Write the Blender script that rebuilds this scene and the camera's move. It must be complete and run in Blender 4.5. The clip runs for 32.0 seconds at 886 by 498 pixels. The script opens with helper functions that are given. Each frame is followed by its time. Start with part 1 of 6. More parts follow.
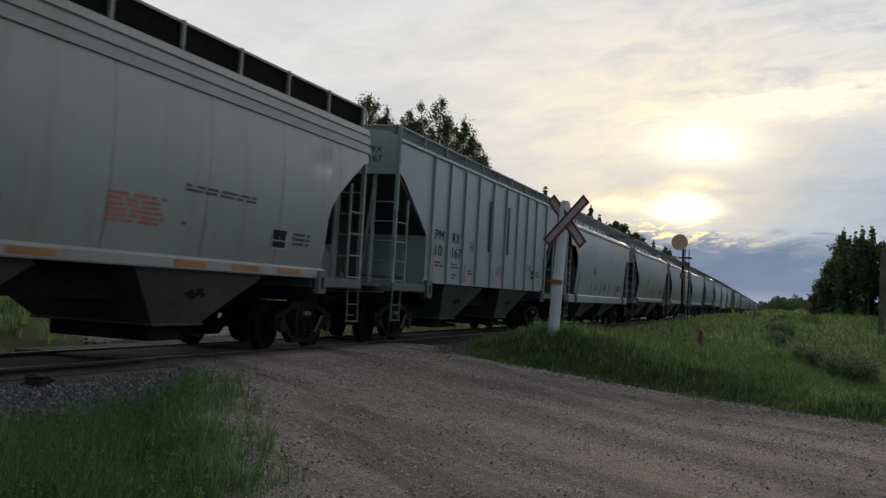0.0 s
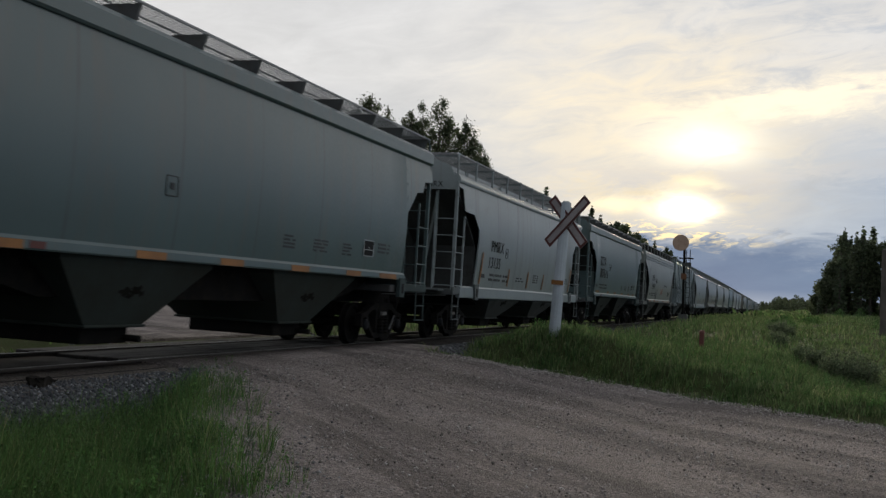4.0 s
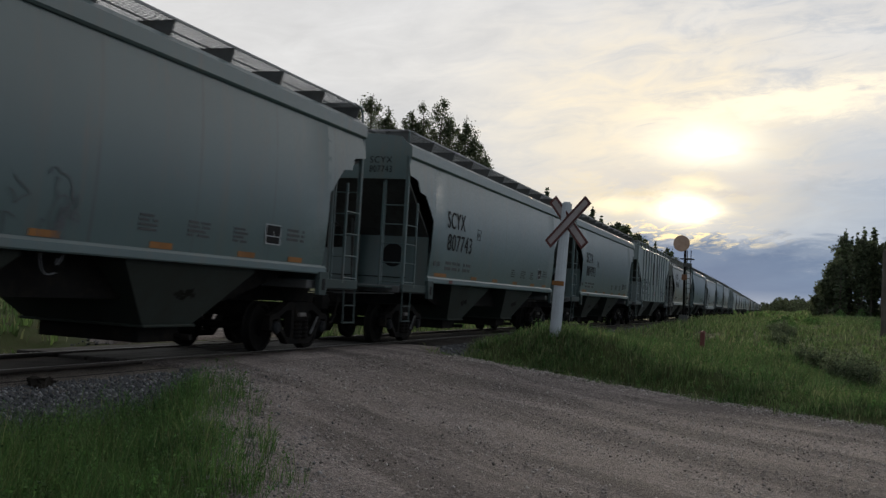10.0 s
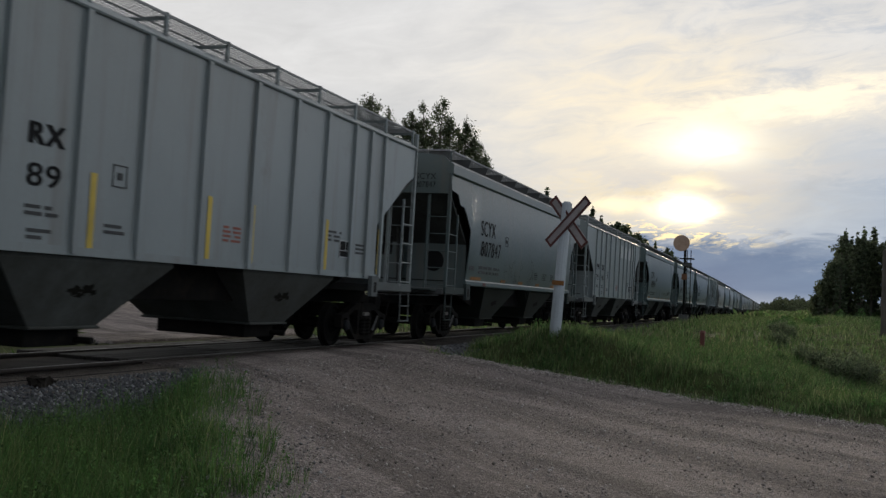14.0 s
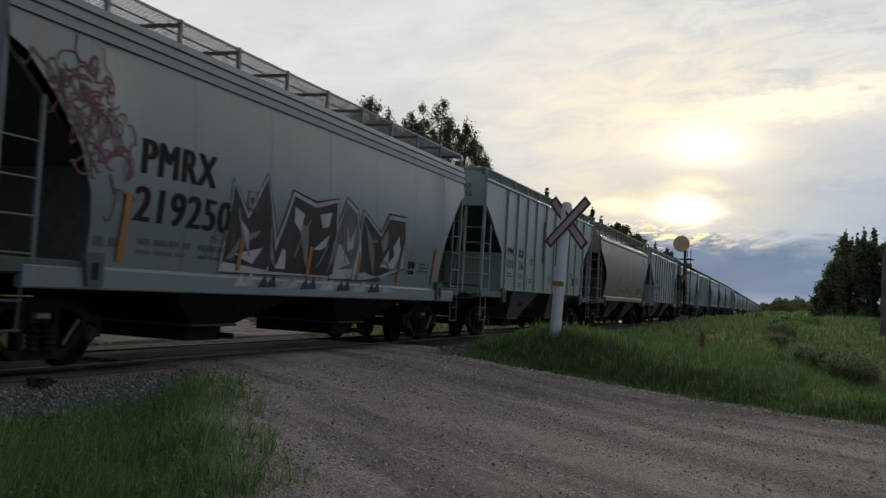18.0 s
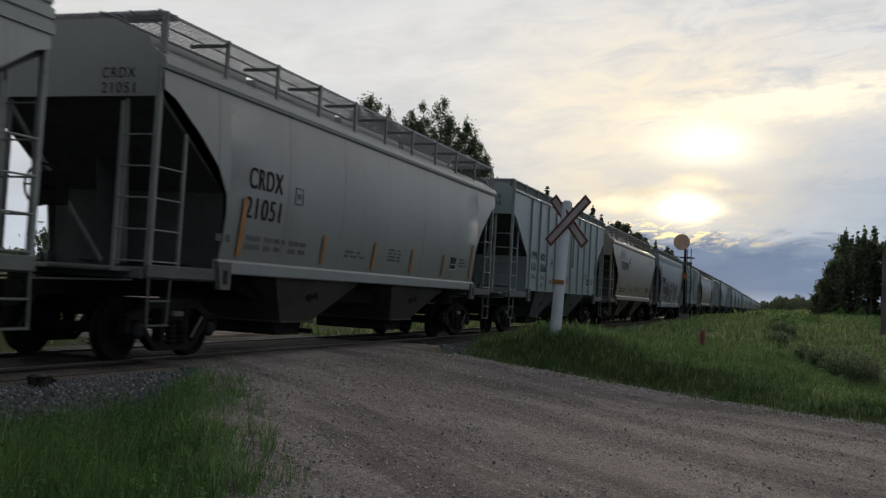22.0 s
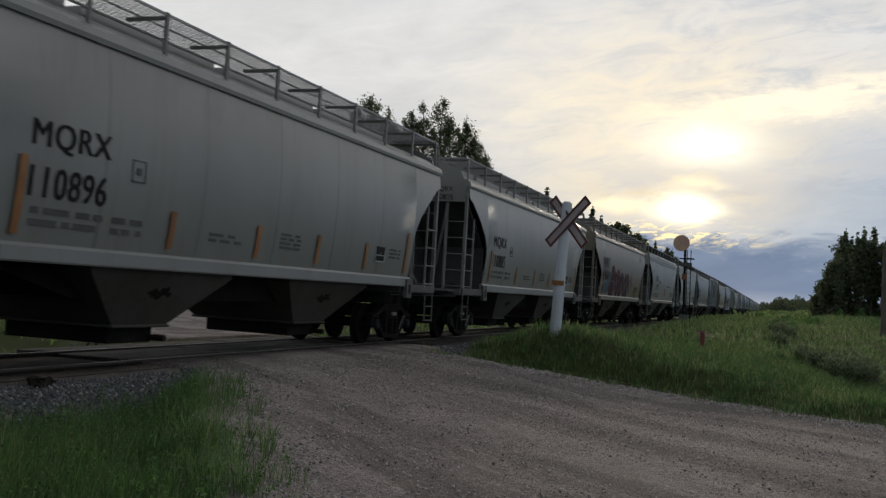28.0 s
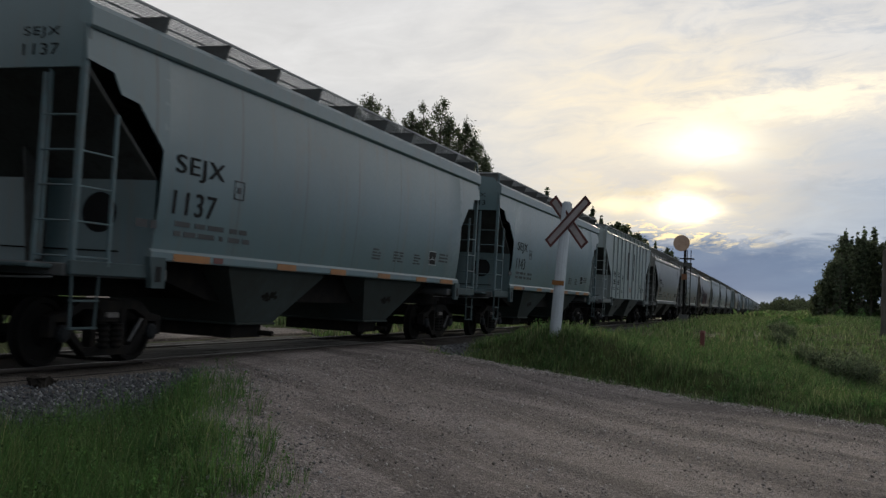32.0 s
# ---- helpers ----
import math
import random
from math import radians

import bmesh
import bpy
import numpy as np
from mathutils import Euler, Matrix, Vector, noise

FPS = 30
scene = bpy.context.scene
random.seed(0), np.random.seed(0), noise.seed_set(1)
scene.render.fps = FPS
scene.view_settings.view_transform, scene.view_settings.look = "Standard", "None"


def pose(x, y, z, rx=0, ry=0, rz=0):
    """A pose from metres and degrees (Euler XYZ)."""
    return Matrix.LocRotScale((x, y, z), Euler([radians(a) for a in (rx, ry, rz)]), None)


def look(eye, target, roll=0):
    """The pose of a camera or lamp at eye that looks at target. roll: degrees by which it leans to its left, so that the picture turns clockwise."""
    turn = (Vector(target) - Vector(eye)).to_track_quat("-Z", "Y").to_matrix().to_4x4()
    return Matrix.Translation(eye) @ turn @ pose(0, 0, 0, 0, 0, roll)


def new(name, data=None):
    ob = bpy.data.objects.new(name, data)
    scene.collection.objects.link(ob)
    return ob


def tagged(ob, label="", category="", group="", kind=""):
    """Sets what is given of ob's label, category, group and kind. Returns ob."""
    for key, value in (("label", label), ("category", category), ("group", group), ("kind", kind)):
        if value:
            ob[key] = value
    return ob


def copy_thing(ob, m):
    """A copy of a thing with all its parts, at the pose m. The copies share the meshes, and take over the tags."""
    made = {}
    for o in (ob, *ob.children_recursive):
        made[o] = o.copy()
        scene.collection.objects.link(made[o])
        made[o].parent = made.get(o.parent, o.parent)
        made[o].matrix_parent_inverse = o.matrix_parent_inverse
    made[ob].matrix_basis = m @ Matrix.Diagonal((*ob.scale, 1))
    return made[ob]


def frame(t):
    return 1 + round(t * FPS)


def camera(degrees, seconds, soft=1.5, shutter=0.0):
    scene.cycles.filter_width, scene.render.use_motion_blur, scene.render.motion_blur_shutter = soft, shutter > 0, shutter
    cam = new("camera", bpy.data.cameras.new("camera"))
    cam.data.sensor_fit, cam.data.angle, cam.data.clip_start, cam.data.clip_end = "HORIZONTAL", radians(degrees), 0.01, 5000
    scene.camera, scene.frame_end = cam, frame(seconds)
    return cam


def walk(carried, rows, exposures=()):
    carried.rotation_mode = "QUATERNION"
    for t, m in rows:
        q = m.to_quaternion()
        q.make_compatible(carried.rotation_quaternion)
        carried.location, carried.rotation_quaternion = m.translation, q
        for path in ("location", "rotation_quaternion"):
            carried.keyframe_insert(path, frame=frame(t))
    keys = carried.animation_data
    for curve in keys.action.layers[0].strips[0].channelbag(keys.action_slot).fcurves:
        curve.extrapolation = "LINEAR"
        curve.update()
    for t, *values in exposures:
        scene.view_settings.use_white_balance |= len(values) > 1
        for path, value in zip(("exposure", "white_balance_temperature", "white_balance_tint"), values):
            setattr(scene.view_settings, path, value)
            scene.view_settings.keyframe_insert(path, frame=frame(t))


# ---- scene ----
# x runs along the track (the way the train goes), y to the left of it, z = 0 on top of the rails.
EYE = Vector((0.0, 0.0, 1.193))
TURN, RISE, ROLL = 19.04, 2.40, 3.36


def aim(turn, rise):
    a, b = radians(TURN + turn), radians(RISE + rise)
    way = Vector((math.cos(a) * math.cos(b), math.sin(a) * math.cos(b), math.sin(b)))
    return look(EYE, EYE + way, ROLL)


cam = camera(47.08, 32.0, soft=1.4, shutter=0.14)
walk(cam, [(t, aim(-a / 31.4, b / 31.4)) for t, a, b in (
    (0, 3.2, -1.3), (1.5, 2.4, -1.2), (3.5, 1.4, -0.6), (6, 0.8, -0.8), (9, 0, 0), (11, 0, 1), (14, 0, 0),
    (17.5, 0.2, 1.2), (20, 0, 0), (23.8, -0.3, -2.4), (26.5, 0, -0.3), (29, 0, 0), (32, 0, 0))])

# ---- the track's line ----
SPEED, BEND, OFF = 14.12, 1.0e-4, 9.325
STRAIGHT = 180.0     # where the slight curve ends


def on_track(s, side=0.0, z=0.0):
    """The pose on the track's line, s metres along it."""
    a = BEND * min(s, STRAIGHT)
    e = max(s - STRAIGHT, 0.0)
    x, y = math.sin(a) / BEND + e * math.cos(a), OFF + (1 - math.cos(a)) / BEND + e * math.sin(a)
    return pose(x - side * math.sin(a), y + side * math.cos(a), z, 0, 0, math.degrees(a))


# ---- sky and sun ----
SUN_TURN, SUN_RISE = 5.8, 5.3
sky = bpy.data.worlds.new("sky")
scene.world = sky
sky.use_nodes = True
sky.node_tree.nodes.clear()


class Nodes:
    """A short way to write node trees."""

    def __init__(self, tree):
        self.tree = tree

    def add(self, kind, values=()):
        n = self.tree.nodes.new(kind)
        for k, v in dict(values).items():
            if isinstance(v, bpy.types.NodeSocket):
                self.tree.links.new(v, n.inputs[k])
            else:
                n.inputs[k].default_value = v
        return n

    def coord(self, which):
        return self.tree.nodes.new("ShaderNodeTexCoord").outputs[which]

    def math(self, op, a, b=0.0, c=0.0, clamp=False):
        n = self.add("ShaderNodeMath", {0: a, 1: b, 2: c})
        n.operation, n.use_clamp = op, clamp
        return n.outputs[0]

    def vector(self, op, a, b):
        n = self.add("ShaderNodeVectorMath", {0: a, 1: b})
        n.operation = op
        return n

    def noise(self, vec, scale, detail=4.0, rough=0.55, distort=0.0):
        return self.add("ShaderNodeTexNoise", {"Vector": vec, "Scale": scale, "Detail": detail, "Roughness": rough, "Distortion": distort}).outputs[0]

    def ramp(self, fac, stops, mode="LINEAR"):
        n = self.add("ShaderNodeValToRGB", {0: fac})
        n.color_ramp.interpolation = mode
        e = n.color_ramp.elements
        while len(e) < len(stops):
            e.new(0.5)
        for el, (p, c) in zip(e, stops):
            el.position, el.color = p, (c, c, c, 1) if isinstance(c, (int, float)) else (*c, 1)
        return n.outputs[0]

    def mix(self, fac, a, b, mode="MIX"):
        n = self.add("ShaderNodeMix")
        n.data_type, n.blend_type = "RGBA", mode
        for i, v in ((0, fac), (6, a), (7, b)):
            if isinstance(v, bpy.types.NodeSocket):
                self.tree.links.new(v, n.inputs[i])
            else:
                n.inputs[i].default_value = (*v, 1) if isinstance(v, tuple) and len(v) == 3 else v
        return n.outputs[2]

    def map(self, v, a, b, c=0.0, d=1.0):
        return self.add("ShaderNodeMapRange", {0: v, 1: a, 2: b, 3: c, 4: d}).outputs[0]

    def vmul(self, v, w):
        return self.vector("MULTIPLY", v, w).outputs[0]


def build_sky():
    n = Nodes(sky.node_tree)
    way = n.coord("Generated")
    sep = n.add("ShaderNodeSeparateXYZ", {0: way})
    # clear sky above the clouds
    air = n.add("ShaderNodeTexSky")
    air.sky_type, air.sun_disc, air.sun_elevation, air.sun_rotation = "NISHITA", False, radians(SUN_RISE), radians(90 - SUN_TURN)
    air = n.vmul(air.outputs[0], (0.1, 0.1, 0.1))
    # degrees from the sun sideways (to its left) and degrees of height
    deg = 180 / math.pi
    side = n.math("SUBTRACT", n.math("MULTIPLY", n.math("ARCTAN2", sep.outputs[1], sep.outputs[0]), deg), SUN_TURN)
    high = n.math("MULTIPLY", n.math("ARCSINE", sep.outputs[2]), deg)
    # cloud noise, drawn out sideways low down; wisps lean up to the right
    flat = n.add("ShaderNodeCombineXYZ", {0: n.math("MULTIPLY", side, 0.11), 1: n.math("ADD", n.math("MULTIPLY", high, 0.36), n.math("MULTIPLY", side, 0.045)), 2: 0.0}).outputs[0]
    sheet = n.noise(flat, 0.75, 6.0, 0.58, 0.5)
    wisp = n.noise(flat, 2.3, 7.0, 0.62, 0.7)
    curl = n.noise(flat, 6.5, 6.0, 0.65, 1.0)
    true_side = side
    side = n.math("ADD", side, n.map(sheet, 0.3, 0.7, -2.2, 2.2))
    edge = n.math("ADD", high, n.math("ADD", n.map(wisp, 0.3, 0.7, -0.75, 0.75), n.map(curl, 0.3, 0.7, -0.3, 0.3)))

    def glow(u, v, su, sv, tilt=0.0):
        du = n.math("DIVIDE", n.math("SUBTRACT", side, u), su)
        dv = n.math("DIVIDE", n.math("SUBTRACT", n.math("ADD", edge, n.math("MULTIPLY", side, tilt)), v), sv)
        r = n.math("ADD", n.math("MULTIPLY", du, du), n.math("MULTIPLY", dv, dv))
        return n.math("EXPONENT", n.math("MULTIPLY", r, -1.0))

    def bright(u, v, su, sv):
        """A patch of light whose outline is only slightly frayed."""
        du = n.math("DIVIDE", n.math("SUBTRACT", n.math("ADD", true_side, n.map(wisp, 0.3, 0.7, -0.5, 0.5)), u), su)
        dv = n.math("DIVIDE", n.math("SUBTRACT", n.math("ADD", high, n.map(wisp, 0.3, 0.7, -0.22, 0.22)), v), sv)
        r = n.math("ADD", n.math("MULTIPLY", du, du), n.math("MULTIPLY", dv, dv))
        return n.math("EXPONENT", n.math("MULTIPLY", r, -1.0))

    # even grey-white cloud, dimmer overhead and away from the sun
    tone = n.ramp(n.map(high, 0.0, 90.0), [(0.0, (0.52, 0.58, 0.67)), (0.07, (0.62, 0.645, 0.68)), (0.13, (0.76, 0.755, 0.75)), (0.25, (0.72, 0.72, 0.73)), (0.6, (0.46, 0.475, 0.51)), (1.0, (0.34, 0.36, 0.40))])
    a, b = radians(SUN_TURN), radians(SUN_RISE)
    to_sun = (math.cos(a) * math.cos(b), math.sin(a) * math.cos(b), math.sin(b))
    dim = n.map(n.vector("DOT_PRODUCT", way, to_sun).outputs["Value"], -0.7, 0.85, 0.60, 1.0)
    shade = n.math("MULTIPLY", dim, n.map(n.math("ADD", n.math("MULTIPLY", sheet, 0.6), n.math("MULTIPLY", wisp, 0.4)), 0.36, 0.64, 1.08, 0.90))
    tone = n.vmul(tone, n.add("ShaderNodeCombineXYZ", {0: shade, 1: shade, 2: shade}).outputs[0])
    tone = n.mix(n.map(dim, 0.9, 0.5, 0.0, 1.0), tone, n.vmul(tone, (0.92, 1.0, 1.10)))
    # blue-grey wisps higher up
    blue = n.math("MULTIPLY", n.map(wisp, 0.50, 0.66, 0.0, 0.55), n.map(side, 6.0, -8.0, 0.0, 1.0))
    tone = n.mix(n.math("MULTIPLY", blue, n.map(high, 4.0, 9.0, 0.2, 1.0)), tone, (0.47, 0.53, 0.62))
    soft = n.math("MULTIPLY", n.map(side, -1.0, -7.0, 0.0, 0.95), n.map(edge, 11.0, 6.5, 0.0, 1.0))
    tone = n.mix(soft, tone, n.mix(n.map(wisp, 0.35, 0.65), (0.35, 0.43, 0.55), (0.47, 0.545, 0.64)))
    # the veil lit by the low sun
    veil = n.math("MULTIPLY", glow(1.5, 9.8, 9.0, 5.0), n.map(wisp, 0.38, 0.66, 1.0, 0.35))
    tone = n.mix(n.math("MULTIPLY", veil, 0.90, clamp=True), tone, (1.05, 0.905, 0.66))
    low = n.math("MULTIPLY", glow(1.6, 5.6, 6.0, 1.3), n.map(curl, 0.36, 0.62, 1.0, 0.35))
    tone = n.mix(n.math("MULTIPLY", low, 0.62, clamp=True), tone, (0.96, 0.79, 0.50))
    streak = n.math("MULTIPLY", glow(-5.0, 10.4, 7.5, 0.9, 0.14), 1.0)
    tone = n.mix(streak, tone, (1.22, 1.08, 0.82))
    # greyer bars of cloud across the glow
    tone = n.mix(n.math("MULTIPLY", glow(-1.0, 7.15, 8.0, 0.42, 0.03), 0.62), tone, (0.74, 0.70, 0.66))
    tone = n.mix(n.math("MULTIPLY", glow(-2.6, 6.1, 2.0, 0.35, 0.10), 0.55), tone, (0.66, 0.62, 0.60))
    # the dark bank of cloud above the horizon, with torn bright edges and a pale strip beneath
    bank = n.math("MULTIPLY", n.map(edge, 4.15, 3.35, 0.0, 1.0), n.map(side, 30.0, 12.0, 0.0, 1.0))
    puff = n.math("MULTIPLY", n.map(sheet, 0.40, 0.60, 0.25, 0.7), n.math("MULTIPLY", glow(-6.5, 3.35, 4.0, 0.55), 1.2, clamp=True))
    torn = n.math("MULTIPLY", n.map(curl, 0.50, 0.42, 0.0, 1.0), n.math("MULTIPLY", glow(0.8, 3.75, 4.2, 0.55), 1.4, clamp=True))
    body = n.mix(n.map(sheet, 0.38, 0.62), (0.112, 0.190, 0.325), (0.148, 0.236, 0.375))
    body = n.mix(n.map(high, 1.1, 0.1, 0.0, 0.8), body, (0.44, 0.51, 0.60))
    tone = n.mix(n.math("MULTIPLY", bank, 0.95), tone, body)
    tone = n.mix(puff, tone, (0.36, 0.43, 0.53))
    tone = n.mix(torn, tone, (1.25, 1.02, 0.58))
    # the sun's own place, shining through
    tone = n.mix(n.math("MULTIPLY", bright(-0.9, 8.85, 2.5, 1.0), 1.25, clamp=True), tone, (1.45, 1.33, 1.05))
    tone = n.mix(n.math("MULTIPLY", bright(-0.9, 6.65, 1.1, 0.27), 0.9, clamp=True), tone, (1.2, 1.05, 0.72))
    tone = n.mix(n.math("MULTIPLY", bright(0.0, 5.30, 1.35, 0.58), 2.0, clamp=True), tone, (2.1, 1.85, 1.3))
    tone = n.mix(n.math("MULTIPLY", bright(3.6, 5.35, 1.6, 0.38), 1.0, clamp=True), tone, (1.3, 1.12, 0.75))
    whole = n.mix(0.992, air, tone)
    back = n.add("ShaderNodeBackground", {"Color": whole, "Strength": 1.0})
    out = n.add("ShaderNodeOutputWorld")
    n.tree.links.new(back.outputs[0], out.inputs[0])


build_sky()
sun_data = bpy.data.lights.new("sun", "SUN")
sun_data.energy, sun_data.angle, sun_data.color = 1.5, radians(12), (1.0, 0.86, 0.66)
sun = new("sun", sun_data)
sun.matrix_world = look((0, 0, 0), (-math.cos(radians(SUN_TURN)), -math.sin(radians(SUN_TURN)), -math.tan(radians(SUN_RISE + 1.5))))

# ---- materials ----
MATS = {}


def mat(name, colour=(0.5, 0.5, 0.5), rough=0.7, metal=0.0, vary=0.25, scale=3.0, bump=0.0, bump_scale=40.0, dirt_or_shade=None, own=False, streak=False, seams=0.0, shine=0.5, overlay_span=(0.48, 0.68, 0.75)):
    """A painted or natural surface: grain at two scales, stains or painted shade, optional streaks. own: the base
    colour is each object's own.
    """
    if name in MATS:
        return MATS[name]
    m = bpy.data.materials.new(name)
    m.use_nodes = True
    n = Nodes(m.node_tree)
    bsdf = m.node_tree.nodes["Principled BSDF"]
    vec = n.coord("Object")
    info = n.add("ShaderNodeObjectInfo")
    base = info.outputs["Color"] if own else (*colour, 1.0)
    own_seed = info.outputs["Random"]
    along = n.add("ShaderNodeSeparateXYZ", {0: vec}).outputs[0]
    vec = n.vector("ADD", vec, n.vmul(n.add("ShaderNodeCombineXYZ", {0: own_seed, 1: own_seed, 2: own_seed}).outputs[0], (37.0, 11.0, 5.0))).outputs[0]
    big = n.noise(vec, scale * 0.25, 4.0)
    fine = n.noise(vec, scale * 9.0, 5.0, 0.65)
    mod = n.math("ADD", n.map(big, 0.3, 0.7, 1 - vary, 1 + vary * 0.4), n.map(fine, 0.3, 0.7, -vary * 0.35, vary * 0.35))
    col = n.mix(1.0, base, n.add("ShaderNodeCombineXYZ", {0: mod, 1: mod, 2: mod}).outputs[0], "MULTIPLY")
    if streak:
        run = n.noise(n.vmul(vec, (1.0, 1.0, 0.07)), 2.6, 6.0, 0.7)
        col = n.mix(n.map(run, 0.52, 0.75, 0.0, 0.55), col, dirt_or_shade or (0.12, 0.095, 0.07))
        spots = n.noise(vec, 1.1, 6.0, 0.7)
        col = n.mix(n.map(spots, 0.60, 0.74, 0.0, 0.35), col, dirt_or_shade or (0.12, 0.095, 0.07))
        if seams:
            tint = n.add("ShaderNodeSeparateColor", {0: base})
            warm = n.map(n.math("DIVIDE", tint.outputs[0], tint.outputs[2]), 1.25, 1.6, 0.0, 0.8)
            rust = n.noise(n.vmul(vec, (1.0, 1.0, 0.35)), 0.9, 7.0, 0.75)
            col = n.mix(n.math("MULTIPLY", warm, n.map(rust, 0.54, 0.68)), col, (0.15, 0.075, 0.04))
            near = n.math("PINGPONG", along, seams / 2)
            run = n.noise(n.vmul(vec, (1.0, 1.0, 0.25)), 3.0, 5.0, 0.7)
            line = n.math("MULTIPLY", n.map(near, 0.045, 0.0, 0.0, 0.9), n.map(run, 0.38, 0.62, 0.25, 1.0))
            col = n.mix(line, col, (0.050, 0.052, 0.050))
    elif dirt_or_shade:
        col = n.mix(n.map(n.noise(vec, scale, 6.0, 0.7), overlay_span[0], overlay_span[1], 0.0, overlay_span[2]), col, dirt_or_shade)
    n.tree.links.new(col, bsdf.inputs["Base Color"])
    n.tree.links.new(n.map(fine, 0.2, 0.8, max(rough - 0.12, 0.05), min(rough + 0.12, 1.0)), bsdf.inputs["Roughness"])
    bsdf.inputs["Metallic"].default_value = metal
    bsdf.inputs["Specular IOR Level"].default_value = shine
    if bump:
        b = n.add("ShaderNodeBump", {"Height": n.noise(vec, bump_scale, 4.0, 0.6), "Strength": bump, "Distance": 0.02})
        n.tree.links.new(b.outputs[0], bsdf.inputs["Normal"])
    MATS[name] = m
    return m


PAINT = mat("car_paint", shine=0.8, rough=0.38, vary=0.12, scale=2.0, own=True, streak=True)
SIDE = mat("car_side_paint", shine=0.8, rough=0.38, vary=0.14, scale=2.0, own=True, streak=True, seams=2.16)
TRIM = mat("trim_paint", rough=0.5, vary=0.25, scale=4.0, own=True, dirt_or_shade=(0.075, 0.072, 0.066))
STEEL_DARK = mat("dark_underframe_steel", (0.014, 0.0135, 0.013), 0.9, vary=0.4, scale=5.0, dirt_or_shade=(0.022, 0.018, 0.014), bump=0.2, shine=0.08)
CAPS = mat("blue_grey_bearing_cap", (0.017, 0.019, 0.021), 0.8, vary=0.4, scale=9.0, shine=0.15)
# the wagon's own paint, mixed evenly towards a dark tone
UNDER = mat("grimy_sill_paint", rough=0.75, vary=0.3, scale=4.0, own=True, dirt_or_shade=(0.032, 0.031, 0.027), overlay_span=(-0.3, 0.9, 0.75), shine=0.25)
# pale colour imitating bright background behind an opening in the bogie
GAP_PALE = mat("worn_pale_steel", (0.16, 0.15, 0.14), 0.7, vary=0.4, scale=9.0)
STEEL_GREY = mat("grey_frame_paint", (0.10, 0.105, 0.105), 0.65, vary=0.3, scale=5.0, dirt_or_shade=(0.07, 0.06, 0.05))
GRATE = mat("galvanised_grating", (0.30, 0.305, 0.305), 0.6, 0.2, vary=0.25)
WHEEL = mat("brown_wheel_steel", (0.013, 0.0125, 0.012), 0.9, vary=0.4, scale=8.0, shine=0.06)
BLACK = mat("black_stencil_paint", (0.014, 0.014, 0.015), 0.75, vary=0.3, scale=6.0, shine=0.15)
GREYINK = mat("faded_stencil_paint", (0.082, 0.085, 0.087), 0.8, vary=0.3, scale=6.0, shine=0.2)
REDINK = mat("red_stencil_paint", (0.33, 0.11, 0.08), 0.7, vary=0.3, scale=6.0)
AMBER = mat("amber_reflective_tape", (0.30, 0.125, 0.028), 0.5, vary=0.35, scale=6.0)
YELLOW = mat("yellow_reflective_tape", (0.62, 0.45, 0.06), 0.45, vary=0.3, scale=6.0)
RAIL = mat("rail_steel", (0.03, 0.024, 0.02), 0.85, 0.0, vary=0.3)
RAILTOP = mat("polished_rail_head", (0.13, 0.127, 0.124), 0.38, 1.0, vary=0.1)
TIMBER = mat("creosoted_timber", (0.03, 0.026, 0.022), 0.9, vary=0.4, scale=4.0, bump=0.4, bump_scale=20, shine=0.1)
OLDWOOD = mat("silvered_old_wood", (0.10, 0.088, 0.075), 0.9, vary=0.4, scale=4.0, bump=0.4, bump_scale=20)
PLANK = mat("weathered_crossing_plank", (0.036, 0.033, 0.030), 0.9, vary=0.35, scale=5.0, bump=0.4, bump_scale=25)
WHITEWOOD = mat("chalky_white_painted_wood", (0.47, 0.52, 0.56), 0.75, vary=0.25, scale=5.0, dirt_or_shade=(0.10, 0.11, 0.12), bump=0.35, bump_scale=18.0, streak=True)
REDPAINT = mat("dull_red_paint", (0.13, 0.036, 0.028), 0.6, vary=0.3)
MAROON = mat("dark_maroon_border", (0.10, 0.032, 0.028), 0.7, vary=0.4, scale=6.0)
DULLWHITE = mat("grimy_white_board", (0.34, 0.31, 0.31), 0.75, vary=0.25, scale=5.0, dirt_or_shade=(0.2, 0.17, 0.16))
# end paint darkened to hold the shade of the gap between wagons
RECESS_DARK = mat("grimy_end_paint", (0.068, 0.070, 0.068), 0.9, vary=0.4, scale=3.0, dirt_or_shade=(0.035, 0.032, 0.028), shine=0.15)
# ballast coloured dark to hold the shade under the train
SHADED_BED = mat("oily_dark_ballast", (0.035, 0.031, 0.028), 0.95, vary=0.5, scale=8.0, bump=0.8, bump_scale=30, shine=0.1)
BARK = mat("tree_bark", (0.10, 0.085, 0.07), 0.9, vary=0.4, scale=4.0, bump=0.5)

# ---- mesh helpers ----


def mesh_of(bm, name):
    me = bpy.data.meshes.new(name)
    bmesh.ops.recalc_face_normals(bm, faces=bm.faces)
    bm.to_mesh(me)
    bm.free()
    return me


def part(name, bm, material, parent, label=""):
    me = bm if isinstance(bm, bpy.types.Mesh) else mesh_of(bm, name)
    if not me.materials:
        me.materials.append(material)
    ob = new(name, me)
    ob.parent = parent
    return tagged(ob, label) if label else ob


def thing(name, label, category, group="", kind="", at=None):
    ob = new(name)
    ob.empty_display_size = 0.3
    if at:
        ob.matrix_basis = at
    return tagged(ob, label, category, group, kind)


